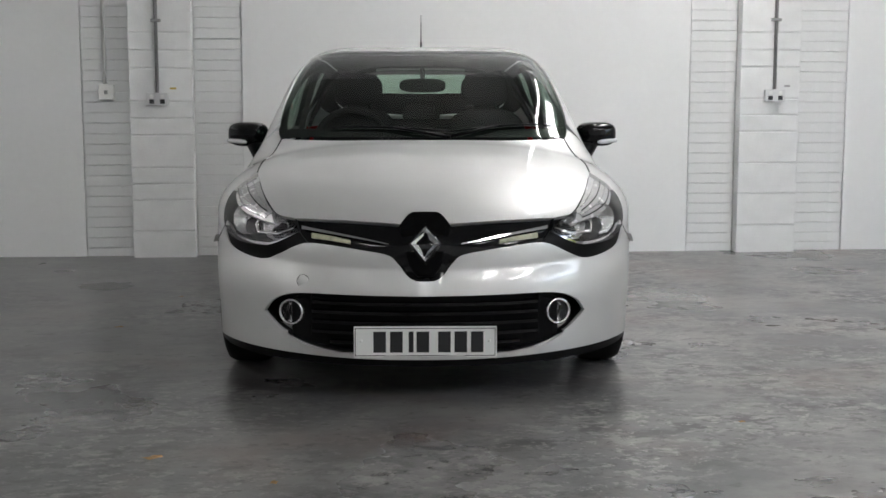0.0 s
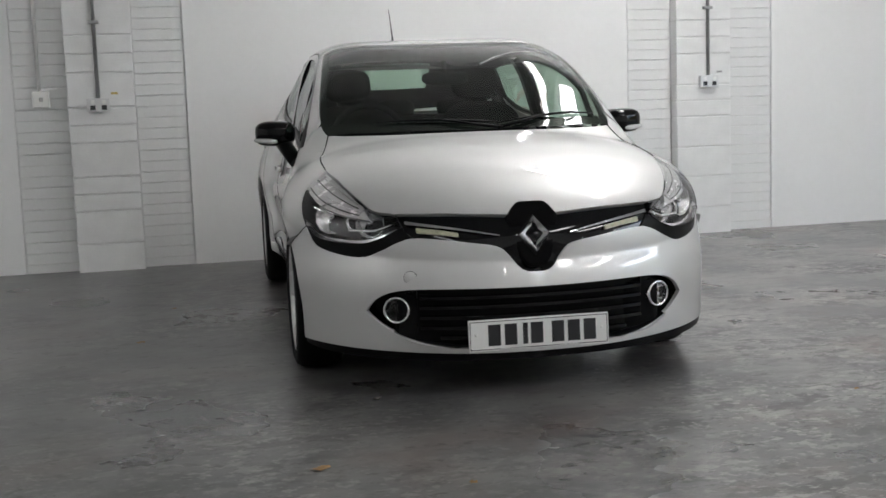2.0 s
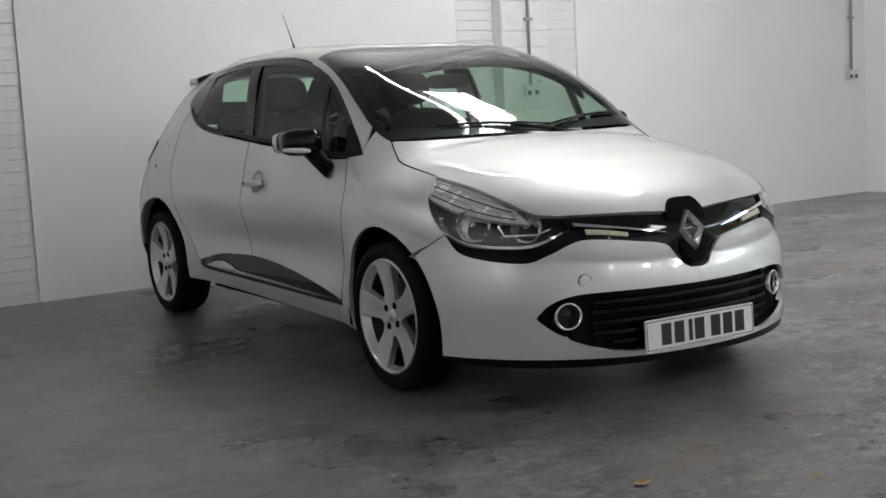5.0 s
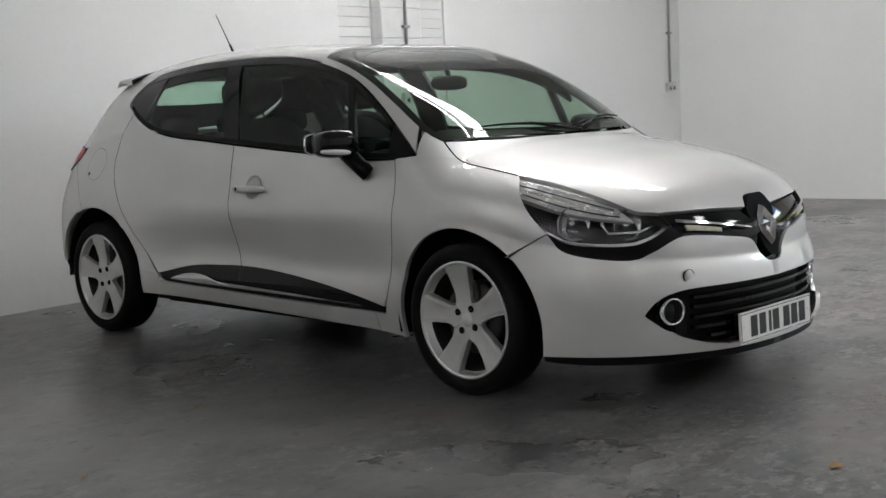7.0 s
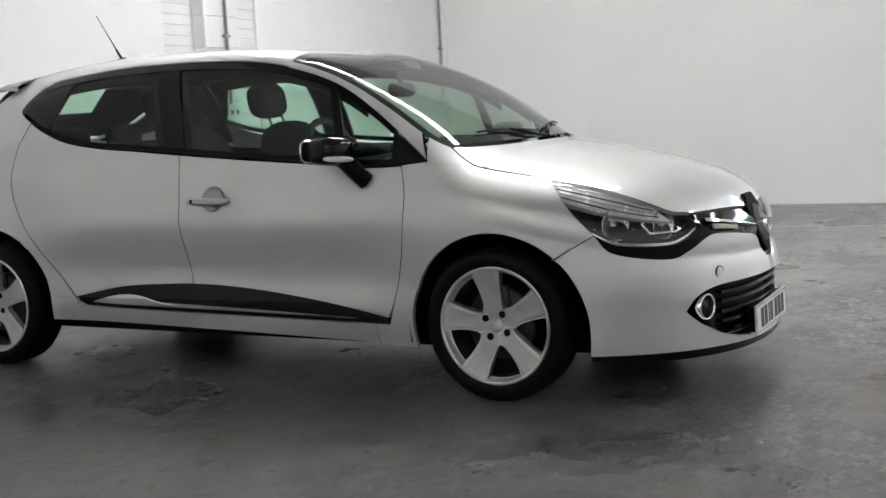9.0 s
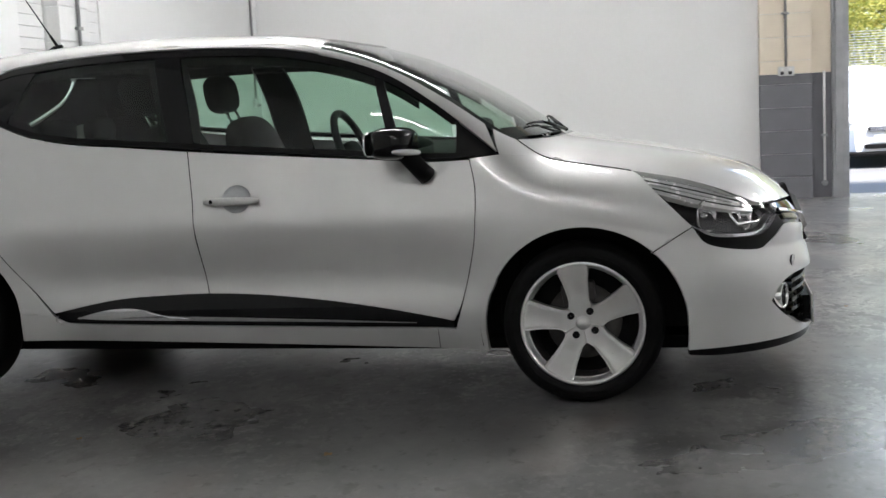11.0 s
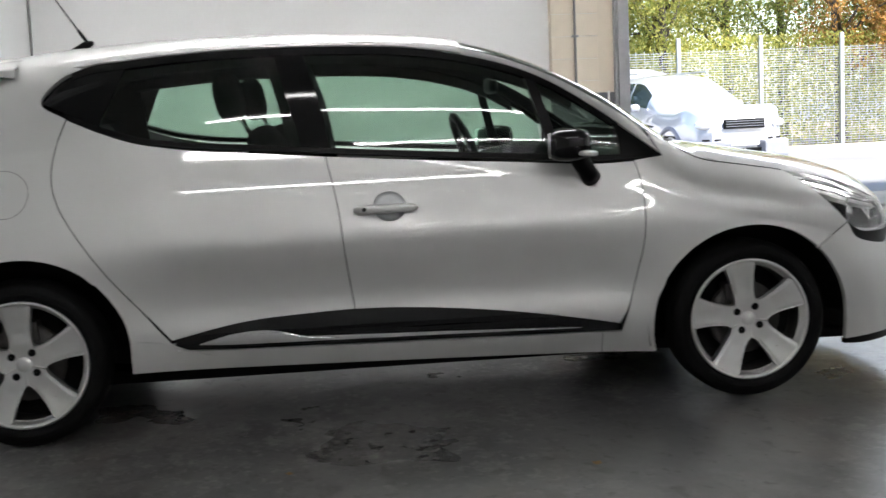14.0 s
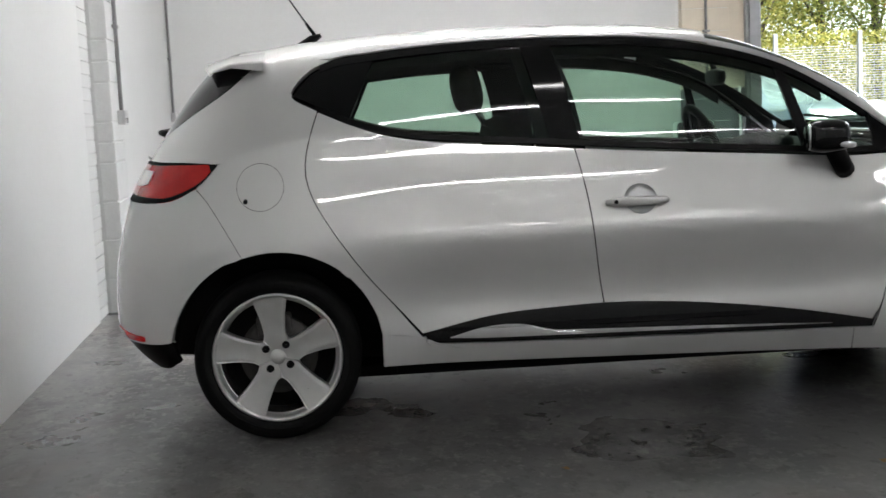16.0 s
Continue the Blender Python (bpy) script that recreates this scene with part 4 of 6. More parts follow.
part("grille_frame", bm, BLACK, mouth)
for z in (0.243, 0.279, 0.315, 0.351, 0.387):
    x1 = 0.43 if z > 0.26 else 0.36
    bm = bmesh.new()
    for s in (-1, 1):
        skin(bm, on_front(ruled([(0.0, z - 0.006), front_at(x1 / 2, z - 0.006), front_at(x1, z - 0.006)], [(0.0, z + 0.006), front_at(x1 / 2, z + 0.006), front_at(x1, z + 0.006)], 20, 3)), 0.025, 0.0, 0.03, s)
    part("slat", bm, BLACK_GLOSS, mouth)

# headlamps: a clear cover over a dark bowl with bright reflectors
for s in (-1, 1):
    lamp = new("headlamp")
    lamp.parent = car
    lamp["label"] = "clear headlamp with chrome reflectors"
    bm = bmesh.new()
    skin(bm, on_front(LAMP), 0.001, 0.003, 0.01, s, thick=False)
    part("cover", bm, LENS, lamp, "clear plastic cover")
    bm = bmesh.new()
    skin(bm, on_front(LAMP), 0.062, 0.0, 0.01, s, thick=False)
    part("bowl", bm, LAMP_BOWL, lamp)
    bm = bmesh.new()
    rim = np.concatenate([on_front(spline(lamp_low, 30)), on_front(spline(lamp_rear, 16)), on_front(spline(lamp_top, 30))[::-1], on_front(spline([in_top, in_low], 6))])
    a = [bm.verts.new((s * p[0], p[1], p[2])) for p in rim]
    b = [bm.verts.new((s * p[0] * 0.93, p[1] + 0.05, p[2] - 0.004)) for p in rim]
    for k in range(len(rim) - 1):
        bm.faces.new((a[k], a[k + 1], b[k + 1], b[k]))
    part("rim", bm, BLACK, lamp)
    # bright upper band with the turn lamp
    up = lambda f: coons([tuple(np.array(p) * (1 - f) + np.array(q) * f) for p, q in zip(spline(lamp_low, 9), spline(lamp_top, 9))][2:], [lamp_rear[1], lamp_rear[2]], [tuple(q) for q in spline(lamp_top, 9)][2:], [tuple(np.array(spline(lamp_low, 9)[2]) * (1 - f) + np.array(spline(lamp_top, 9)[2]) * f), tuple(spline(lamp_top, 9)[2])], 24, 6)
    bm = bmesh.new()
    skin(bm, on_front(up(0.52)), 0.014, 0.004, 0.02, s)
    part("turn_reflector", bm, RIBBED, lamp, "bright turn lamp reflector")
    band = on_front(up(0.52))
    for j in (1, 2, 3, 4):
        bm = bmesh.new()
        add_tube(bm, [(s * p[0] * 0.993, p[1] + 0.007, p[2] - 0.003) for p in band[2:23, j]], 0.0024, 6)
        part("rib", bm, LAMP_BOWL if j % 2 else CHROME, lamp)
    for (bear, z, r) in ((43.5, 0.655, 0.054), (56.5, 0.668, 0.060)):
        q = on_front(np.array([bear, z]))
        d = Vector((s * math.sin(radians(bear * 0.55)), -math.cos(radians(bear * 0.55)), 0.03)).normalized()
        m = Matrix.Translation(Vector((s * q[0], q[1], q[2])) - d * 0.046) @ d.to_track_quat("Z", "Y").to_matrix().to_4x4()
        bm = bmesh.new()
        add_lathe(bm, [(0.008, -0.03), (r * 0.5, -0.026), (r * 0.8, -0.016), (r, 0.002), (r * 1.03, 0.003), (r * 1.04, -0.004)], 11, m)
        part("reflector", bm, REFLECTOR, lamp, "round chrome reflector")
        bm = bmesh.new()
        add_lathe(bm, [(0.0005, 0.002), (0.007, 0.0), (0.010, -0.008), (0.010, -0.02)], 16, m)
        part("bulb_cap", bm, CHROME, lamp)
    blade = on_front(np.array([(37.5, 0.652), (42.0, 0.628), (49.5, 0.628), (51.0, 0.660), (50.0, 0.690)]))
    bm = bmesh.new()
    add_tube(bm, [(s * p[0] * 0.965, p[1] + 0.022, p[2]) for p in blade], [0.003, 0.005, 0.006, 0.006, 0.004], 8)
    part("blade", bm, CHROME, lamp, "chrome blade between reflectors")
    bm = bmesh.new()
    skin(bm, on_front(coons([tuple(p) for p in spline(lamp_low, 12)[1:]], [lamp_low[-1], tuple(np.array(lamp_low[-1]) + (0.5, 0.012))], [tuple(p + np.array([0.0, 0.010])) for p in spline(lamp_low, 12)[1:]], [tuple(spline(lamp_low, 12)[1]), tuple(spline(lamp_low, 12)[1] + np.array([0, 0.010]))], 30, 3)), 0.016, 0.0, 0.01, s)
    part("chrome_rim", bm, CHROME, lamp, "chrome lower rim")

# emblem: a plain bright rhombus on a black raised shield
m = look((0, -0.798, 0.608), (0, 0.5, 0.14))
bm = bmesh.new()
SHIELD = [(-0.046, 0.126), (0.046, 0.126), (0.066, 0.112), (0.098, 0.070), (0.088, 0.03), (0.055, -0.085), (0.030, -0.118), (-0.030, -0.118), (-0.055, -0.085), (-0.088, 0.03), (-0.098, 0.070), (-0.066, 0.112)]
add_prism(bm, SHIELD, 0.05, m @ pose(0, 0, -0.056))
bmesh.ops.bevel(bm, geom=[e for e in bm.edges], offset=0.004, segments=2, affect="EDGES")
shield = part("badge_shield", bm, SHIELD_BLACK, car, "black shield behind the badge")
bm = bmesh.new()
OUT, INN = [(0, 0.080), (0.066, 0.0), (0.0, -0.084), (-0.066, 0.0)], [(0, 0.047), (0.021, 0.0), (0, -0.047), (-0.021, 0.0)]
ro = [bm.verts.new(m @ Vector((x, y, -0.010))) for x, y in OUT]
rm = [bm.verts.new(m @ Vector((x * 0.78, y * 0.80, 0.014))) for x, y in OUT]
ri = [bm.verts.new(m @ Vector((x, y, -0.005))) for x, y in INN]
for k in range(4):
    j = (k + 1) % 4
    bm.faces.new((ro[k], ro[j], rm[j], rm[k]))
    bm.faces.new((rm[k], rm[j], ri[j], ri[k]))
part("badge", bm, SATIN, car, "plain chrome rhombus badge")

# number plate with its characters as plain bars
plate = new("number_plate")
plate.parent = car
plate["label"] = "white front number plate with dark bars"
pm = look((0, -0.832, 0.252), (0, 1, 0.19))
bm = bmesh.new()
add_box(bm, -0.262, 0.262, -0.0575, 0.0575, -0.004, 0.004, 0.003, pm)
part("sheet", bm, PLATE_WHITE, plate)
bm = bmesh.new()
for x0, x1, y0, y1 in ((-0.257, 0.257, 0.049, 0.0515), (-0.257, 0.257, -0.0515, -0.049), (-0.257, -0.2545, -0.0515, 0.0515), (0.2545, 0.257, -0.0515, 0.0515)):
    add_box(bm, x0, x1, y0, y1, 0.0042, 0.0050, 0, pm)
part("border", bm, INK, plate)
for x in (-0.167, -0.106, -0.052, -0.009, 0.070, 0.130, 0.190):
    w = 0.009 if abs(x + 0.052) < 0.001 else 0.023
    bm = bmesh.new()
    add_box(bm, x - w, x + w, -0.0385, 0.0385, 0.0042, 0.0052, 0.0, pm)
    part("bar", bm, INK, plate)
for x in (-0.235, 0.235):
    bm = bmesh.new()
    add_lathe(bm, [(0.0005, 0.0075), (0.004, 0.007), (0.006, 0.0045)], 12, pm @ pose(x, 0.004, 0))
    part("screw", bm, PLATE_WHITE, plate)
bm = bmesh.new()
add_box(bm, -0.24, 0.24, -0.05, 0.05, -0.035, -0.0045, 0.004, pm)
part("bracket", bm, BLACK, plate)

# fog lamps, towing cap
for s in (-1, 1):
    fog = new("fog_lamp")
    fog.parent = car
    q = on_front(np.array(front_at(0.508, 0.345)))
    d = Vector((s * 0.34, -0.94, 0.0)).normalized()
    m = Matrix.Translation(Vector((s * q[0], q[1], q[2])) - d * 0.030) @ d.to_track_quat("Z", "Y").to_matrix().to_4x4()
    bm = bmesh.new()
    add_lathe(bm, [(0.040, -0.02), (0.040, 0.010), (0.044, 0.016), (0.050, 0.012), (0.052, -0.02)], 32, m)
    part("bezel", bm, CHROME, fog, "chrome fog lamp ring")
    bm = bmesh.new()
    add_lathe(bm, [(0.004, -0.028), (0.02, -0.024), (0.032, -0.012), (0.040, 0.002)], 24, m)
    part("reflector", bm, CHROME, fog)
    bm = bmesh.new()
    add_lathe(bm, [(0.0005, 0.012), (0.02, 0.010), (0.034, 0.005), (0.040, -0.002)], 24, m)
    part("cover", bm, LENS, fog)
    bm = bmesh.new()
    skin(bm, on_front(coons([front_at(0.445, 0.262), front_at(0.50, 0.288), front_at(0.545, 0.342)], [front_at(0.545, 0.342), front_at(0.546, 0.352)], [front_at(0.445, 0.410), front_at(0.50, 0.396), front_at(0.546, 0.352)], [front_at(0.445, 0.262), front_at(0.445, 0.418)], 14, 12)), 0.045, 0.0, 0.01, s)
    part("surround", bm, BLACK, fog)
q = on_front(np.array(front_at(0.452, 0.466)))
d = Vector((-0.30, -0.95, 0.02)).normalized()
m = Matrix.Translation(Vector((-q[0], q[1], q[2]))) @ d.to_track_quat("Z", "Y").to_matrix().to_4x4()
bm = bmesh.new()
add_lathe(bm, [(0.0005, 0.0022), (0.021, 0.0018), (0.0225, 0.001), (0.0235, -0.004)], 28, m)
part("towing_cap", bm, PAINT, car)
bm = bmesh.new()
add_lathe(bm, [(0.0236, -0.003), (0.0236, 0.0016), (0.0246, 0.0016), (0.0246, -0.003)], 28, m)
part("cap_joint", bm, DARK, car)

# rear: bumper, lamps, tailgate, glass, spoiler
arch_rear = [rear_by(y, z) for y, z in pol(2.585, 0.308, 0.366, 12, 74, 8)]
seam_rear = [rear_by(2.745, 0.76), rear_by(2.80, 0.85), rear_by(2.835, 0.892)]
inner = lambda x, z: (math.degrees(math.atan2(x, 3.12 - REAR_AXIS)), z)
BUMP_R = coons([(0, 0.37), inner(0.5, 0.368), rear_by(3.05, 0.365), rear_by(2.96, 0.372), arch_rear[0]], arch_rear + seam_rear, [(0, 0.80), inner(0.3, 0.82), inner(0.5, 0.846), rear_by(2.95, 0.850), rear_by(2.835, 0.892)], [(0, 0.37), (0, 0.80)], 44, 22)
panel("rear_bumper", on_rear(BUMP_R), PAINT, car, gap=0.0, joined=True)
VAL = coons([(0, 0.250), inner(0.5, 0.254), rear_by(2.99, 0.266), rear_by(2.925, 0.302)], [rear_by(2.925, 0.30), arch_rear[0]], [(0, 0.37), inner(0.5, 0.368), rear_by(3.05, 0.365), rear_by(2.96, 0.372), arch_rear[0]], [(0, 0.250), (0, 0.37)], 34, 6)
panel("rear_valance", on_rear(VAL), BLACK, car, "black plastic lower rear bumper", inset=0.006, gap=0.0, joined=True)
panel("rear_reflector", on_rear(ruled([inner(0.52, 0.375), rear_by(3.045, 0.374)], [inner(0.52, 0.405), rear_by(3.045, 0.392)], 10, 3)), RED_LENS, car, "small red reflector", inset=-0.004, gap=0.0, flange=0.008)
TAIL_LAMP = coons([inner(0.46, 0.850), inner(0.6, 0.848), rear_by(2.95, 0.852), rear_by(2.838, 0.894), rear_by(2.762, 0.966)], [rear_by(2.762, 0.966), rear_by(2.76, 0.971)], [inner(0.46, 0.985), inner(0.58, 0.986), rear_by(3.0, 0.984), rear_by(2.88, 0.980), rear_by(2.76, 0.971)], [inner(0.46, 0.850), inner(0.46, 0.985)], 30, 14)
tails = panel("tail_lamp", on_rear(TAIL_LAMP), RED_LENS, car, "red tail lamp", inset=-0.004, gap=0.003)
for s, tl in zip((-1, 1), tails):
    bm = bmesh.new()
    skin(bm, on_rear(ruled([inner(0.50, 0.905), inner(0.62, 0.90), rear_by(3.012, 0.908)], [inner(0.50, 0.955), inner(0.62, 0.955), rear_by(2.995, 0.952)], 10, 5)), -0.008, 0.0, 0.006, s)
    part("reverse_lamp", bm, CLEAR_LENS, tl, "pale reversing lamp")
    bm = bmesh.new()
    skin(bm, on_rear(ruled([inner(0.5, 0.850), inner(0.6, 0.848), rear_by(2.95, 0.852)], [inner(0.5, 0.872), inner(0.6, 0.870), rear_by(2.95, 0.862)], 14, 3)), -0.007, 0.0, 0.006, s)
    part("dark_band", bm, DARK, tl)
    for edge in (TAIL_LAMP[:, -2:], TAIL_LAMP[:, :2], TAIL_LAMP[-4:, :]):
        bm = bmesh.new()
        skin(bm, on_rear(edge), -0.0055, 0.0, 0.006, s)
        part("lamp_edge", bm, DARK, tl, "dark edge of the lamp")
GATE = coons([(0, 0.80), inner(0.3, 0.82), inner(0.46, 0.848)], [inner(0.46, 0.848), inner(0.46, 0.986), inner(0.58, 0.990), rear_by(3.012, 0.992), rear_by(3.004, 1.045)], [(0, 1.040), inner(0.35, 1.042), rear_by(3.004, 1.045)], [(0, 0.80), (0, 1.04)], 30, 18)
panel("tailgate", on_rear(GATE), PAINT, car, gap=0.0, joined=True)
bm = bmesh.new()
edge_pts = on_side(spline([(3.000, 1.052), (2.86, 1.142), (2.745, 1.215), (2.65, 1.300)], 24))
RG = np.zeros((24, 21, 2))
for k in range(21):
    RG[:, k, 0] = edge_pts[:, 0] * (k - 10) / 10 * 0.995
    RG[:, k, 1] = edge_pts[:, 1] + 0.028 * (1 - ((k - 10) / 10) ** 2)
skin(bm, on_top(RG), 0.004, 0.0, 0.004, thick=False)
part("rear_window", bm, GLASS, car, "tinted rear window glass")
for rows_, cols in ((slice(0, 24), slice(0, 6)), (slice(0, 24), slice(15, 21)), (slice(15, 24), slice(5, 16)), (slice(0, 7), slice(5, 16))):
    bm = bmesh.new()
    skin(bm, on_top(RG[rows_, cols]), 0.001, 0.0, 0.004, thick=False)
    part("rear_window_edge", bm, BLACK_GLOSS, car)
bm = bmesh.new()
secs = []
for k in range(25):
    f = (k - 12) / 12
    x, drop = 0.545 * f, 0.055 * abs(f) ** 3.0
    x_tip = 0.52 * f
    ring = [(x, 2.60, 1.388 - drop * 1.25), (x, 2.72, 1.372 - drop), (x_tip, 2.838 - 0.05 * abs(f) ** 3, 1.346 - drop), (x_tip, 2.843 - 0.05 * abs(f) ** 3, 1.334 - drop), (x_tip, 2.78, 1.360 - drop - 0.038 + 0.024 * abs(f) ** 3), (x, 2.72, 1.381 - drop - 0.079 + 0.060 * abs(f) ** 3), (x, 2.60, 1.390 - drop * 1.25 - 0.09 + 0.06 * abs(f) ** 3)]
    secs.append([bm.verts.new(p) for p in ring])
for p, q in zip(secs, secs[1:]):
    for k in range(6):
        bm.faces.new((p[k], p[k + 1], q[k + 1], q[k])).smooth = k in (0, 1, 4)
bm.faces.new(secs[0])
bm.faces.new(secs[-1][::-1])
bmesh.ops.recalc_face_normals(bm, faces=bm.faces)
part("spoiler", bm, PAINT, car)
bm = bmesh.new()
add_tube(bm, [(0.0, 3.03, 1.075), (0.05, 3.075, 1.085), (0.30, 3.05, 1.10)], [0.018, 0.012, 0.006], 8)
part("rear_wiper", bm, BLACK, car)
bm = bmesh.new()
add_tube(bm, [(0.0, 2.50, 1.405), (0, 2.44, 1.428), (0, 2.405, 1.445)], [0.010, 0.020, 0.008], 10)
add_tube(bm, [(0.0, 2.425, 1.438), (0, 2.462, 1.495)], [0.008, 0.006], 8)
add_tube(bm, [(0.0, 2.462, 1.495), (0, 2.575, 1.67)], [0.0035, 0.002], 6)
part("aerial", bm, BLACK, car, "black whip aerial on the roof")

# door handles, fuel flap, mirrors
for s, door in zip((-1, 1), doors):
    h = new("door_handle")
    h.parent = door
    xs = float(half_width(1.31, 0.778))
    bm = blob(s * (xs + 0.022), 1.315, 0.776, 0.013, 0.114, 0.016, 3.2, 16, 10)
    part("grip", bm, PAINT, h)
    cup = []
    bm = bmesh.new()
    for r, dep in ((0.058, -0.0015), (0.052, 0.0035), (0.035, 0.0032), (0.018, 0.003), (0.001, 0.003)):
        ring = []
        for k in range(28):
            yy, zz = 1.300 + r * math.cos(k * math.tau / 28), 0.783 + r * 0.9 * math.sin(k * math.tau / 28)
            ring.append(bm.verts.new((s * (float(half_width(yy, zz)) - dep + 0.005), yy, zz)))
        cup.append(ring)
    for a, b in zip(cup, cup[1:]):
        for k in range(28):
            bm.faces.new((a[k], a[(k + 1) % 28], b[(k + 1) % 28], b[k])).smooth = True
    # darker grey than the door paint, standing in for shade in the hollow
    part("recess", bm, STEEL, h, "handle recess, its shade put into a darker grey")
    part("lock", blob(s * (xs + 0.036), 1.392, 0.777, 0.002, 0.008, 0.008, 2.0, 10, 6), DARK, h)
bm = bmesh.new()
for r0, r1 in ((0.0795, 0.0810),):
    for k in range(48):
        q = []
        for r, kk in ((r0, k), (r0, k + 1), (r1, k + 1), (r1, k)):
            yy, zz = 2.616 + r * math.cos(kk * math.tau / 48), 0.889 + r * math.sin(kk * math.tau / 48)
            q.append(bm.verts.new((-float(half_width(yy, zz)) - 0.0012, yy, zz)))
        bm.faces.new(q)
bmesh.ops.recalc_face_normals(bm, faces=bm.faces)
part("fuel_flap_joint", bm, DARK, car, "round fuel flap joint")
part("fuel_flap_notch", blob(-float(half_width(2.667, 0.84)) - 0.0005, 2.667, 0.842, 0.003, 0.008, 0.010, 2.0, 10, 6), DARK, car)

for s in (-1, 1):
    mir = new("door_mirror")
    mir.parent = car
    mir["label"] = "gloss black door mirror with pale indicator"
    turn = pose(0, 0, 0, 0, 0, s * 14)
    part("housing", blob(s * 0.836, 0.657, 0.972, 0.090, 0.078, 0.058, 3.2, 28, 16, turn), BLACK_GLOSS, mir)
    bm = blob(0, 0, 0, 0.075, 0.004, 0.046, 4.0, 20, 8)
    bmesh.ops.transform(bm, matrix=pose(s * 0.854, 0.729, 0.972) @ turn, verts=bm.verts)
    part("glass", bm, MIRROR, mir, "mirror glass")
    bm = bmesh.new()
    add_tube(bm, [(s * 0.750, 0.560, 0.845), (s * 0.768, 0.575, 0.865), (s * 0.815, 0.632, 0.945)], [0.036, 0.034, 0.036], 12)
    part("arm", bm, BLACK, mir)
    bm = blob(0, 0, 0, 0.062, 0.022, 0.012, 2.6, 20, 10)
    bmesh.ops.transform(bm, matrix=pose(s * 0.884, 0.600, 0.940, 0, s * -4, s * 38), verts=bm.verts)
    part("indicator", bm, CLEAR_LENS, mir, "pale indicator lamp")

# wipers
for x0, x1, y0, y1 in ((-0.42, 0.12, 0.22, 0.175), (0.10, 0.58, 0.165, 0.275)):
    bm = bmesh.new()
    pts = [on_top(np.array([x0 + (x1 - x0) * f, y0 + (y1 - y0) * f + 0.012]))for f in (0, 0.25, 0.5, 0.75, 1)]
    add_tube(bm, [(p[0], p[1], p[2] + 0.005) for p in pts], [0.003, 0.005, 0.006, 0.005, 0.003], 8)
    add_tube(bm, [(x1 if x0 < 0 else x0, 0.14, 0.972), tuple(np.array(pts[2]) + (0, 0, 0.008))], [0.008, 0.005], 8)
    part("wiper", bm, BLACK, car)

# wheels


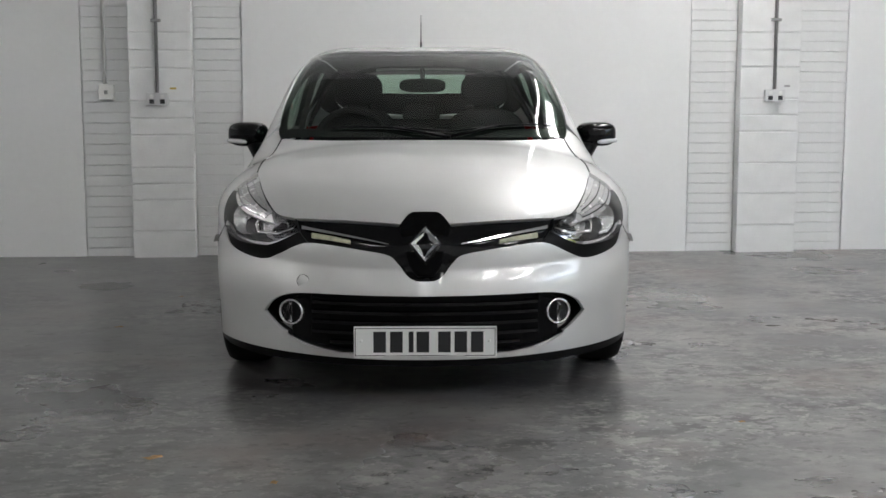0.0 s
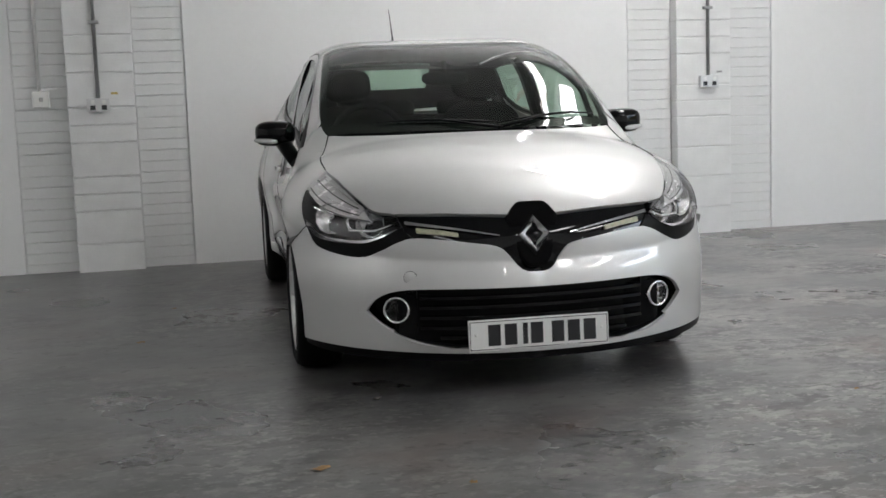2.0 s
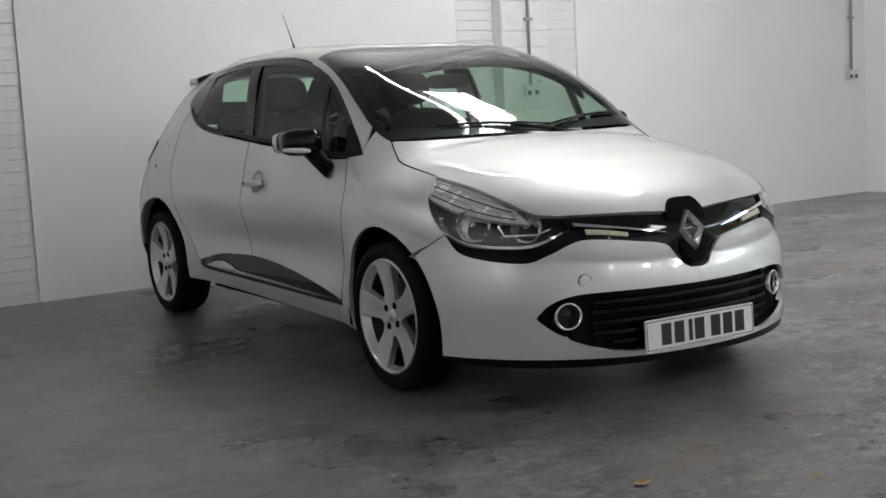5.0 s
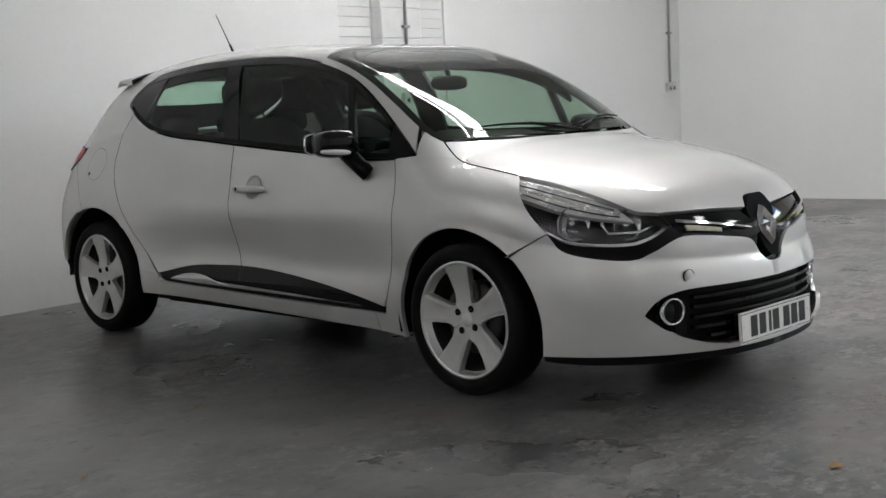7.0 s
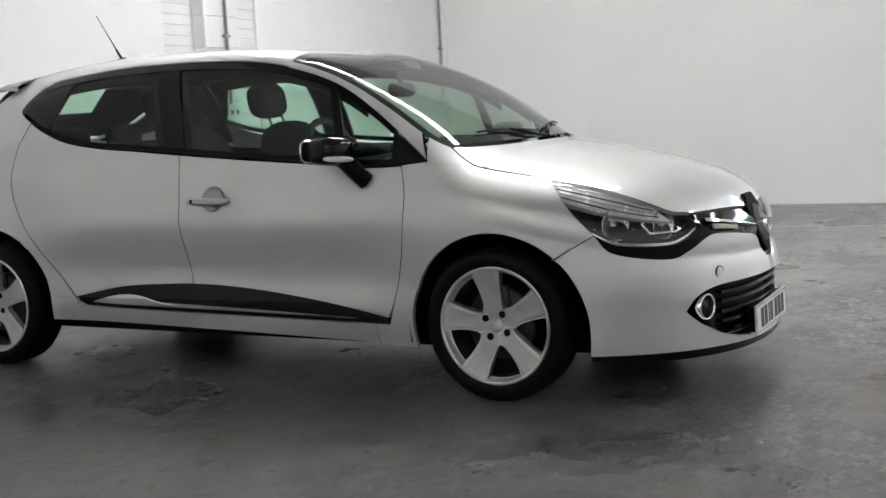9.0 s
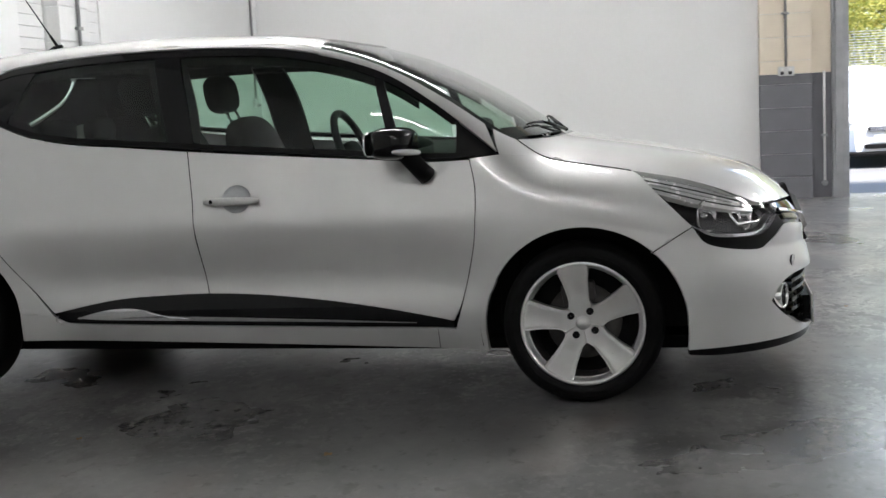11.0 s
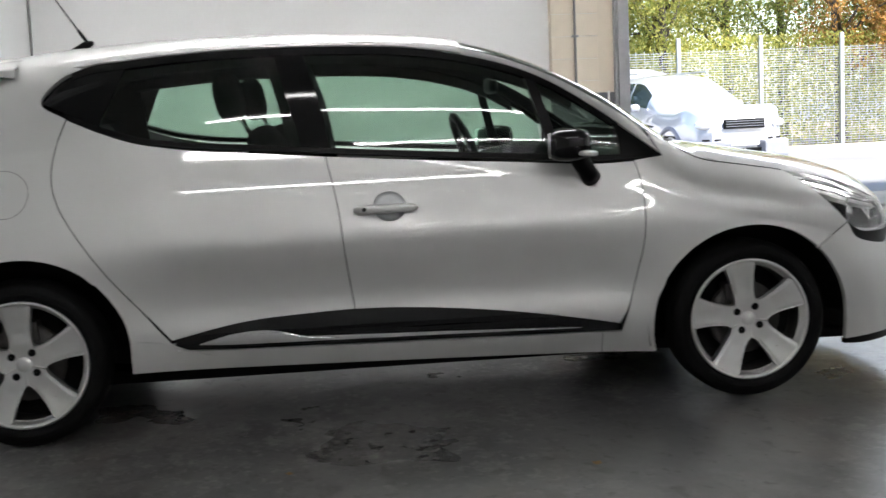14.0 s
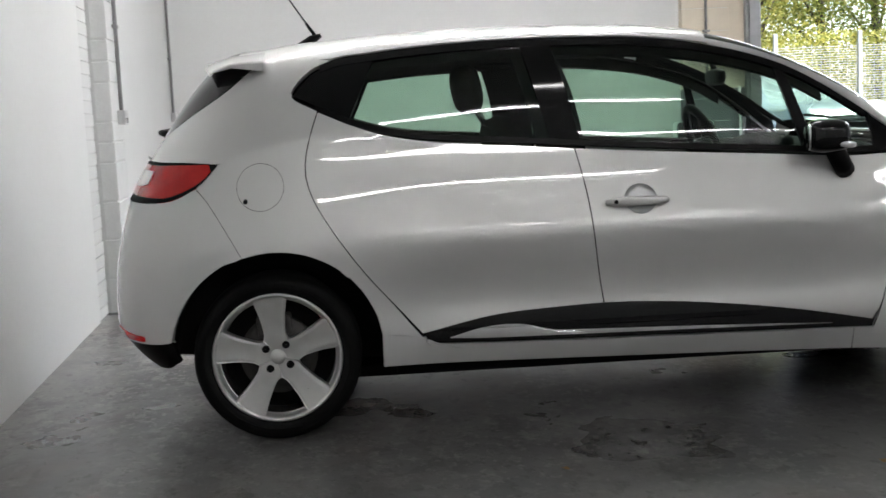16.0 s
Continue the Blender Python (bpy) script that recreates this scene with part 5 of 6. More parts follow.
def wheel_parts():
    th = new("wheel")
    bm = bmesh.new()
    add_lathe(bm, [(0.214, -0.17), (0.232, -0.185), (0.258, -0.192), (0.275, -0.185), (0.287, -0.165), (0.290, -0.14), (0.290, -0.055), (0.287, -0.030), (0.276, -0.010), (0.256, -0.001), (0.238, -0.004), (0.222, -0.014), (0.214, -0.030)], 64, Matrix())
    tyre = part("tyre", bm, RUBBER, th, "black rubber tyre")
    bm = bmesh.new()
    add_lathe(bm, [(0.246, -0.001), (0.248, 0.001), (0.250, -0.001)], 64, Matrix())
    part("sidewall_rib", bm, RUBBER, tyre)
    rim = new("rim")
    rim.parent = th
    bm = bmesh.new()
    add_lathe(bm, [(0.2235, -0.020), (0.2245, -0.012), (0.2215, -0.008), (0.213, -0.010), (0.207, -0.020), (0.203, -0.042), (0.199, -0.044)], 64, Matrix())
    part("rim_lip", bm, ALLOY, rim)
    # barrel much darker than the lip and spokes
    bm = bmesh.new()
    add_lathe(bm, [(0.199, -0.044), (0.198, -0.09), (0.194, -0.16)], 64, Matrix())
    part("barrel", bm, BRAKE, rim, "dark wheel barrel behind the spokes")
    for k in range(5):
        a0 = math.tau * k / 5
        bm = bmesh.new()
        nr, nt = 38, 13
        grid = []
        for i in range(nr):
            r = 0.026 + (0.2185 - 0.026) * i / (nr - 1)
            half = radians(np.interp(r, [0.074, 0.077, 0.080, 0.085, 0.095, 0.106, 0.13, 0.155, 0.2185], [36, 31.5, 29, 26, 23, 21, 18.4, 16.8, 16.0]))
            rise = min(1, max(0, (r - 0.074) / 0.035))
            z = -0.034 + 0.024 * (r / 0.21) ** 1.5
            rowv = []
            for j in range(nt):
                t = -1 + 2 * j / (nt - 1)
                edge = -0.009 * max(0, abs(t) - 0.8) / 0.2 * rise
                a = a0 + t * half
                rowv.append(bm.verts.new((r * math.cos(a), r * math.sin(a), z + edge - 0.005 * (1 - t * t) * rise)))
            grid.append(rowv)
        for i in range(nr - 1):
            for j in range(nt - 1):
                bm.faces.new((grid[i][j], grid[i + 1][j], grid[i + 1][j + 1], grid[i][j + 1])).smooth = True
        for j, sgn in ((0, 1), (nt - 1, -1)):
            low = [bm.verts.new(v[j].co - Vector((0, 0, 0.028))) for v in grid]
            for i in range(nr - 1):
                q = (grid[i][j], low[i], low[i + 1], grid[i + 1][j])
                bm.faces.new(q if sgn < 0 else q[::-1])
        part("spoke", bm, ALLOY, rim)
    bm = bmesh.new()
    add_lathe(bm, [(0.0005, -0.024), (0.014, -0.025), (0.022, -0.028), (0.028, -0.034)], 24, Matrix())
    part("hub_cap", bm, ALLOY, rim)
    for k in range(4):
        a = math.tau * (k + 0.55) / 4
        bm = bmesh.new()
        mm = pose(0.05 * math.cos(a), 0.05 * math.sin(a), 0)
        add_lathe(bm, [(0.0005, -0.0275), (0.0125, -0.0275), (0.0135, -0.0285), (0.0135, -0.034)], 14, mm)
        part("bolt_hole", bm, DARK, rim)
    bm = bmesh.new()
    add_lathe(bm, [(0.05, -0.085), (0.06, -0.070), (0.135, -0.070), (0.135, -0.095)], 40, Matrix())
    part("brake_disc", bm, BRAKE, th, "grey iron brake disc")
    part("brake_caliper", box(0.07, 0.14, -0.06, 0.06, -0.12, -0.05, 0.01), BRAKE, th)
    bm = bmesh.new()
    add_lathe(bm, [(0.0005, -0.13), (0.20, -0.13)], 32, Matrix())
    part("back_plate", bm, DARK, th)
    return th


FACE = 0.838
turn = {-1: Matrix(((0, 0, -1, 0), (-1, 0, 0, 0), (0, 1, 0, 0), (0, 0, 0, 1))), 1: Matrix(((0, 0, 1, 0), (1, 0, 0, 0), (0, 1, 0, 0), (0, 0, 0, 1)))}
wheel = wheel_parts()
wheel.parent = car
wheel.matrix_basis = Matrix.Translation((-FACE, 0, 0.303)) @ turn[-1] @ pose(0, 0, 0, 0, 0, 99)
wheel["label"] = "five-spoke silver alloy wheel with black tyre"
for s, y, a in ((1, 0.0, 40), (-1, 2.589, 95), (1, 2.589, 10)):
    w = copy_thing(wheel, Matrix.Translation((s * FACE, y, 0.303)) @ turn[s] @ pose(0, 0, 0, 0, 0, a))

# arch liners, floor pan, dark inner lining of the sides
for y in (0.0, 2.589):
    for s in (-1, 1):
        bm = bmesh.new()
        r = 0.376
        pts = [(y + r * math.cos(radians(a)), 0.298 + r * math.sin(radians(a))) for a in (range(-12, 194, 8) if y < 1 else range(-2, 194, 8))]
        a = [bm.verts.new((s * 0.80, p, q)) for p, q in pts]
        b = [bm.verts.new((s * 0.56, p, q)) for p, q in pts]
        for k in range(len(pts) - 1):
            bm.faces.new((a[k], a[k + 1], b[k + 1], b[k]))
        bm.faces.new(b)
        part("arch_liner", bm, DARK, car)
part("floor_pan", add_box(add_box(box(-0.52, 0.52, -0.62, 2.80, 0.15, 0.20, 0.01), -0.69, 0.69, 0.44, 2.18, 0.19, 0.235, 0.01), -0.5, 0.5, -0.72, -0.60, 0.19, 0.40, 0.02), DARK, car, "dark underbody")
LINING = coons([(0.40, 0.24), (1.3, 0.24), (2.20, 0.27)], [(2.20, 0.27), (2.22, 0.70), (2.46, 0.98)], [(0.40, 0.885), (1.2, 0.935), (2.0, 1.0), (2.46, 1.04)], [(0.40, 0.24), (0.38, 0.885)], 30, 12)
panel("door_lining", on_side(LINING), DARK, car, inset=0.045, gap=0.0, flange=0.02)
bm = bmesh.new()
skin(bm, roof_grid[2:-2, 2:-2], 0.03, 0.0, 0.01, thick=False)
part("headlining", bm, HEADLINING, car, "grey-brown fabric headlining")
panel("rear_lining", on_side(PILLAR_C), DARK, car, inset=0.03, gap=0.0)
panel("quarter_lining", on_side(ruled([(2.285, 0.99), (2.30, 1.15), (2.315, 1.345)], [(2.54, 0.99), (2.54, 1.15), (2.50, 1.345)], 12, 6)), DARK, car, inset=0.03, gap=0.0)
panel("rail_lining", on_side(ruled(lift(between(WIN_TOP, 0.60, 2.36, 20), -0.045), lift(between(WIN_TOP, 0.60, 2.36, 20), 0.005), 40, 3)), DARK, car, inset=0.03, gap=0.0)
panel("post_lining", on_side(ruled([(1.46, 0.90), (1.50, 1.15), (1.56, 1.34)], [(1.63, 0.90), (1.67, 1.15), (1.72, 1.34)], 12, 4)), DARK, car, inset=0.03, gap=0.0)
part("bulkhead", add_box(box(-0.62, 0.62, 0.25, 0.33, 0.25, 0.93, 0.02), -0.5, 0.5, -0.60, 0.25, 0.42, 0.60, 0.05), DARK, car)

# cabin
part("dashboard", add_box(blob(0, 0.56, 0.86, 0.66, 0.27, 0.085, 4.0, 32, 12), 0.05, 0.20, 0.72, 0.80, 0.72, 0.90, 0.02), DARK, car, "dark grey dashboard")
part("instrument_hood", blob(-0.36, 0.72, 0.935, 0.17, 0.09, 0.045, 3.0, 20, 10), DARK, car)
sw = new("steering_wheel")
sw.parent = car
sw.matrix_basis = Matrix.Translation((-0.36, 0.94, 0.92)) @ pose(0, 0, 0, 68, 0, 0)
bm = bmesh.new()
add_tube(bm, [(0.178 * math.cos(a), 0.178 * math.sin(a), 0) for a in np.linspace(0, math.tau, 37)], 0.016, 8, False)
part("rim", bm, BLACK, sw)
part("boss", blob(0, 0, -0.01, 0.075, 0.06, 0.03, 3.0, 16, 8), DARK, sw)
for a in (0, 180, 270):
    bm = bmesh.new()
    add_tube(bm, [(0.05 * math.cos(radians(a)), 0.05 * math.sin(radians(a)), -0.01), (0.17 * math.cos(radians(a)), 0.17 * math.sin(radians(a)), 0)], 0.014, 8)
    part("arm", bm, DARK, sw)
for s, dy in ((-1, 0.06), (1, 0.0)):
    seat = new("front_seat")
    seat.parent = car
    seat["label"] = "dark fabric front seat with headrest"
    seat.matrix_basis = pose(s * 0.36, dy, 0)
    part("cushion", blob(0, 1.20, 0.42, 0.25, 0.27, 0.10, 3.6, 24, 12), FABRIC, seat)
    part("backrest", blob(0, 1.585, 0.76, 0.245, 0.085, 0.34, 3.4, 24, 14, pose(0, 0, 0, -19, 0, 0)), FABRIC, seat)
    part("headrest", blob(0, 1.80, 1.195, 0.135, 0.056, 0.090, 3.0, 20, 12, pose(0, 0, 0, -10, 0, 0)), FABRIC, seat)
    for q in (-0.06, 0.06):
        bm = bmesh.new()
        add_tube(bm, [(q, 1.715, 1.03), (q, 1.785, 1.16)], 0.007, 8)
        part("headrest_post", bm, CHROME, seat)
bench = new("rear_seat")
bench.parent = car
bench["label"] = "dark fabric rear bench"
part("cushion", blob(0, 2.02, 0.46, 0.62, 0.24, 0.10, 4.0, 28, 12), FABRIC, bench)
part("backrest", blob(0, 2.36, 0.76, 0.62, 0.075, 0.27, 4.0, 28, 14, pose(0, 0, 0, -20, 0, 0)), FABRIC, bench)
for x in (-0.38, 0.0, 0.38):
    part("headrest", blob(x, 2.455, 1.055, 0.12, 0.045, 0.06, 3.0, 18, 10), FABRIC, bench)
part("parcel_shelf", box(-0.55, 0.55, 2.50, 2.90, 0.955, 0.975, 0.006), DARK, car)
part("cabin_mirror", blob(0.0, 0.80, 1.205, 0.115, 0.022, 0.034, 3.0, 20, 10), BLACK, car)
bm = bmesh.new()
add_tube(bm, [(0, 0.80, 1.23), (0, 0.82, 1.285)], 0.012, 8)
part("mirror_stem", bm, BLACK, car)

# dark shut lines between the panels
def shut_line(pts3, sides=(-1, 1), r=0.0020, into=0.0006):
    for s in sides:
        bm = bmesh.new()
        add_tube(bm, [(s * (p[0] - into), p[1], p[2]) for p in pts3], r, 6)
        part("shut_line", bm, DARK, car)


shut_line(on_side(spline(A_LINE, 30)))
shut_line(on_side(spline(B_LINE[1:], 24)))
shut_line(on_side(spline(C_LINE, 30)))
shut_line(on_side(spline([(-0.252, 0.556), (-0.33, 0.603), (-0.39, 0.638)], 8)), r=0.002)
shut_line(on_side(spline([(0.54, 0.201), (0.54, 0.278)], 4)), r=0.0015)
shut_line(on_side(spline([(2.69, 0.66), (2.745, 0.76), (2.80, 0.85), (2.835, 0.89)], 12)), r=0.0012)
shut_line(on_top(spline(HOOD_EDGE[:5], 30)), r=0.003)

# ---- outside: yard, fence, parked cars, trees ----
ASPHALT = material("yard_asphalt", (0.13, 0.128, 0.13), rough=0.75, vary=0.2, scale=0.6, fine=30, bump=0.2)
KERB = material("concrete_kerb", (0.38, 0.36, 0.32), rough=0.8, vary=0.15, scale=5, fine=60, bump=0.3)
WHITE_CAR = material("white_car_paint", (0.66, 0.66, 0.67), rough=0.25, vary=0.02, bump=0.0, coat=1.0, rough_vary=0.03)
SILVER_CAR = material("pale_silver_paint", (0.40, 0.41, 0.45), rough=0.3, metal=0.35, vary=0.02, bump=0.0, coat=1.0, rough_vary=0.03)
CLADDING = material("grey_cladding", (0.16, 0.165, 0.19), rough=0.6, vary=0.1, scale=5, fine=90, bump=0.05)
# pale base colour stands in for the sky reflected in the glass
CAR_SCREEN = material("sky_painted_screen", (0.35, 0.37, 0.38), rough=0.08, vary=0.1, scale=3, bump=0.0, coat=1.0, rough_vary=0.02)
CAR_GLASS = material("dark_car_glass", (0.02, 0.03, 0.03), rough=0.05, vary=0.1, bump=0.0, rough_vary=0.02)
BARK = material("tree_bark", (0.09, 0.075, 0.06), rough=0.9, vary=0.3, scale=8, fine=60, bump=0.5)
WIRE = material("fence_wire", (0.50, 0.51, 0.50), rough=0.5, metal=0.3, vary=0.1)
EARTH = material("leaf_litter", (0.16, 0.12, 0.07), rough=0.95, vary=0.4, scale=3, fine=50, bump=0.4)


def leaf_material(name, a, b):
    m = material(name, a, rough=0.6, vary=0.2, scale=1.0, fine=8, bump=0.0)
    nt = m.node_tree
    bs = nt.nodes["Principled BSDF"]
    geo, rp = nt.nodes.new("ShaderNodeNewGeometry"), nt.nodes.new("ShaderNodeValToRGB")
    rp.color_ramp.elements[0].color, rp.color_ramp.elements[1].color = (*a, 1), (*b, 1)
    nt.links.new(geo.outputs["Random Per Island"], rp.inputs[0])
    nt.links.new(rp.outputs[0], bs.inputs["Base Color"])
    tl, mx = nt.nodes.new("ShaderNodeBsdfTranslucent"), nt.nodes.new("ShaderNodeMixShader")
    mx.inputs[0].default_value = 0.42
    nt.links.new(rp.outputs[0], tl.inputs["Color"])
    nt.links.new(bs.outputs[0], mx.inputs[1])
    nt.links.new(tl.outputs[0], mx.inputs[2])
    nt.links.new(mx.outputs[0], nt.nodes["Material Output"].inputs["Surface"])
    return m


LEAF_GREEN = leaf_material("green_leaves", (0.12, 0.17, 0.04), (0.30, 0.34, 0.09))
LEAF_GOLD = leaf_material("yellowing_leaves", (0.20, 0.24, 0.05), (0.50, 0.46, 0.12))
LEAF_RUST = leaf_material("rusty_leaves", (0.20, 0.12, 0.03), (0.40, 0.20, 0.05))
YARD = -0.15
bm = bmesh.new()
stations = [(7.70, -0.004), (9.0, -0.03), (11.0, -0.09), (13.0, YARD), (16.0, YARD), (40.0, YARD), (400.0, YARD)]
lines = [[bm.verts.new((x, y, z)) for y in (-400, -60, -14, -6, 0, 8, 60, 400)] for x, z in stations]
for a, b in zip(lines, lines[1:]):
    for k in range(7):
        bm.faces.new((a[k], b[k], b[k + 1], a[k + 1]))
bmesh.ops.recalc_face_normals(bm, faces=bm.faces)
structure("ground", bm, ASPHALT, "pale worn asphalt yard outside the doorway", "ground")
kerb = structure("kerb", box(21.20, 21.38, -30, 14, YARD - 0.05, YARD + 0.12, 0.02), KERB, "concrete kerb at the foot of the fence", "kerb")
structure("verge", box(21.385, 46, -30, 14, YARD - 0.05, YARD + 0.07), EARTH, "leaf-strewn verge behind the fence", "ground")


def fence(x, y0, n, step, height):
    """Steel posts with wire mesh of horizontal and upright wires."""
    th = new("mesh_fence")
    tagged(th, "tall galvanised wire mesh fence with steel posts", "fence")
    th.matrix_world = pose(x, 0, YARD)
    for k in range(n):
        part("post", box(-0.045, 0.045, y0 - step * k - 0.045, y0 - step * k + 0.045, 0, height + 0.27, 0.006), STEEL, th)
    bm = bmesh.new()
    for z in np.arange(0.05, height, 0.055):
        add_box(bm, -0.003, 0.003, y0 - step * (n - 1), y0, z - 0.005, z + 0.005)
    part("wire_mesh", bm, WIRE, th)["kind"] = "stuff"
    bm = bmesh.new()
    for y in np.arange(y0 - step * (n - 1), y0, 0.20):
        add_box(bm, 0.003, 0.008, y - 0.003, y + 0.003, 0.0, height)
    part("wire_mesh", bm, WIRE, th)["kind"] = "stuff"
    return th


fence(21.5, 6.52, 14, 1.905, 2.36)


def parked_car(name, label, m, paint, length, height, width, wheel_r, bonnet, suv):
    """A plain car outside: body, glasshouse with panes, lamps, grille, mirrors, wheels. It faces local -y."""
    th = new(name)
    tagged(th, label, "car", "cars parked outside")
    th.matrix_world = m
    L, h, w = length, height, width / 2
    belt = h * (0.63 if suv else 0.60)
    up = 0.045 if suv else 0.0
    top = line([(0, h * (0.40 + up)), (0.10, h * (0.50 + up)), (bonnet * 0.6, h * (0.575 + up)), (bonnet, h * (0.615 + up * 0.8)), (bonnet + 0.38, h * 0.80), (bonnet + 0.85, h * 0.965), (bonnet + 1.3, h), (L * 0.72, h * 0.985), (L - 0.30, h * 0.95), (L - 0.08, h * 0.70), (L, h * 0.52)], 0.08)
    plan = lambda y: w * (1 - max(0, (0.65 - y) / 0.65) ** 2.6 * 0.38) * (1 - max(0, (y - L + 0.5) / 0.5) ** 2.6 * 0.22)
    ny = 70
    body, glass = bmesh.new(), bmesh.new()
    rows, tags = [], []
    for i in range(ny):
        y = L * i / (ny - 1)
        zt, zb = float(top(y)), min(belt, float(top(y)) - 0.06 * h)
        wy = plan(y)
        sec = [(wy * 0.93, h * 0.15), (wy * 0.985, h * 0.24), (wy, h * 0.38), (wy * 0.985, h * 0.50), (wy * 0.95, zb)]
        for f in (0.12, 0.45, 0.78, 0.92, 1.0):
            u = f
            sec.append((wy * 0.95 * (1 - 0.24 * u * (zt - zb) / (0.4 * h)) * (1 - u ** 5) ** 0.2 if u < 1 else 0.0, zb + (zt - zb) * u))
        sec.insert(-1, (sec[-2][0] * 0.5, zb + (zt - zb) * 0.985))
        rows.append([(s * x, y, z) for s in (-1,) for x, z in sec] + [(x, y, z) for x, z in sec[-2::-1]])
    vb = [[body.verts.new(p) for p in r] for r in rows]
    vg = [[glass.verts.new(p) for p in r] for r in rows]
    n = len(rows[0])
    y_ws, y_rw = bonnet + 0.05, L - 0.40
    for i in range(ny - 1):
        y = L * (i + 0.5) / (ny - 1)
        arch = any(abs(y - a) < wheel_r * 1.12 for a in (0.85, L - 0.95))
        for k in range(n - 1):
            side = min(k, n - 2 - k)
            is_side = 5 <= side <= 6 and bonnet + 0.42 < y < L - 0.45 and min(abs(y - c) for c in (bonnet + 1.25, bonnet + 2.2)) > 0.05
            is_screen = side >= 8 and bonnet + 0.06 < y < bonnet + 0.80 or side >= 8 and L - 0.40 < y < L - 0.14
            if side == 0 and arch:
                continue
            if side == 1 and any(abs(y - a) < wheel_r * 0.75 for a in (0.85, L - 0.95)):
                continue
            v = vg if (is_side or is_screen) else vb
            f = (glass if v is vg else body).faces.new((v[i][k], v[i + 1][k], v[i + 1][k + 1], v[i][k + 1]))
            f.smooth = True
    for b in (body, glass):
        bmesh.ops.delete(b, geom=[q for q in b.verts if not q.link_faces], context="VERTS")
        bmesh.ops.recalc_face_normals(b, faces=b.faces)
    body.faces.new([q for q in (body.verts.new(p) for p in rows[0])])
    part("body", body, paint, th)
    front_glass = bmesh.new()
    cut = [f for f in glass.faces if f.calc_center_median().y < bonnet + 0.82 and abs(f.normal.x) < 0.6]
    for f in cut:
        front_glass.faces.new([front_glass.verts.new(q.co) for q in f.verts])
    bmesh.ops.delete(glass, geom=cut, context="FACES")
    bmesh.ops.remove_doubles(front_glass, verts=front_glass.verts, dist=1e-4)
    part("glasshouse", glass, CAR_GLASS, th, "dark window glass")
    part("windscreen", front_glass, CAR_SCREEN, th, "windscreen painted pale as if reflecting sky", smooth=True)
    g0, g1 = (0.43, 0.525) if suv else (0.37, 0.42)
    if suv:
        for sx in (-1, 1):
            bm = box(-0.34, 0.34, -0.16, 0.16, h * 0.14, h * 0.315, 0.05)
            bmesh.ops.transform(bm, matrix=pose(sx * w * 0.60, 0.13, 0, 0, 0, sx * 24), verts=bm.verts)
            part("bumper_corner", bm, CLADDING, th, "grey plastic bumper corner")
            part("fog_slot", add_box(bmesh.new(), -0.16, 0.16, -0.006, 0.006, h * 0.322, h * 0.338, 0.004, pose(sx * w * 0.62, 0.02, 0, 0, 0, sx * 20)), BLACK, th)
            part("side_cladding", box(sx * w * 0.965 - 0.03, sx * w * 0.965 + 0.03, 1.25, L - 1.4, h * 0.15, h * 0.235, 0.02), CLADDING, th, "grey plastic sill cladding")
            part("side_strip", box(sx * w - 0.012, sx * w + 0.012, 1.35, L - 1.5, h * 0.345, h * 0.37, 0.006), CLADDING, th)
        part("lower_trim", box(-w * 0.60, w * 0.60, -0.07, 0.10, h * 0.13, h * 0.20, 0.03), CLADDING, th, "grey plastic lower bumper")
    else:
        part("lower_trim", box(-w * 0.72, w * 0.72, -0.05, 0.10, h * 0.13, h * 0.17, 0.03), BLACK, th)
    part("radiator_grille", box(-w * 0.40, w * 0.40, -0.045, 0.02, h * g0, h * g1, 0.02), BLACK, th)
    for k in range(3):
        zz = h * (g0 + (g1 - g0) * (k + 1) / 4)
        part("grille_bar", box(-w * 0.37, w * 0.37, -0.052, -0.046, zz - 0.005, zz + 0.005), CLADDING, th)
    part("lower_intake", box(-w * 0.46, w * 0.46, -0.075, 0.02, h * 0.20, h * 0.245, 0.01), BLACK, th)
    part("plate_panel", box(-0.26, 0.26, -0.06, -0.046, h * 0.27, h * 0.335, 0.004), PLATE_WHITE, th)
    for sx in (-1, 1):
        for ya in (0.85, L - 0.95):
            bm = bmesh.new()
            arc = [(sx * w * 0.985, ya + wheel_r * 1.17 * math.cos(q), wheel_r + wheel_r * 1.17 * math.sin(q)) for q in np.linspace(-0.25, math.pi + 0.25, 22)]
            add_tube(bm, arc, 0.045 if suv else 0.02, 8)
            part("arch_trim", bm, CLADDING if suv else paint, th)
            bm = bmesh.new()
            add_lathe(bm, [(0.001, 0.0), (wheel_r * 1.16, 0.0), (wheel_r * 1.16, 0.16)], 28, Matrix.Translation((sx * (w - 0.20), ya, wheel_r)) @ turn[sx])
            part("arch_liner", bm, DARK, th)
    part("underbody", box(-w * 0.8, w * 0.8, 0.2, L - 0.2, h * 0.12, h * 0.30, 0.02), DARK, th)
    for s in (-1, 1):
        part("headlight", blob(s * w * 0.66, 0.14, h * 0.475, w * 0.20, 0.14, h * 0.045, 2.6, 18, 10), CLEAR_LENS, th, "clear headlight")
        part("mirror", blob(s * (w + 0.09), bonnet + 0.62, belt + 0.05, 0.10, 0.06, 0.075, 2.8, 14, 8), paint, th)
        if suv:
            bm = bmesh.new()
            add_tube(bm, [(s * w * 0.72, bonnet + 1.05, h * 0.985), (s * w * 0.74, bonnet + 1.2, h * 1.02), (s * w * 0.74, L - 0.8, h * 1.01), (s * w * 0.72, L - 0.6, h * 0.96)], 0.018, 8)
            part("roof_rail", bm, STEEL, th)
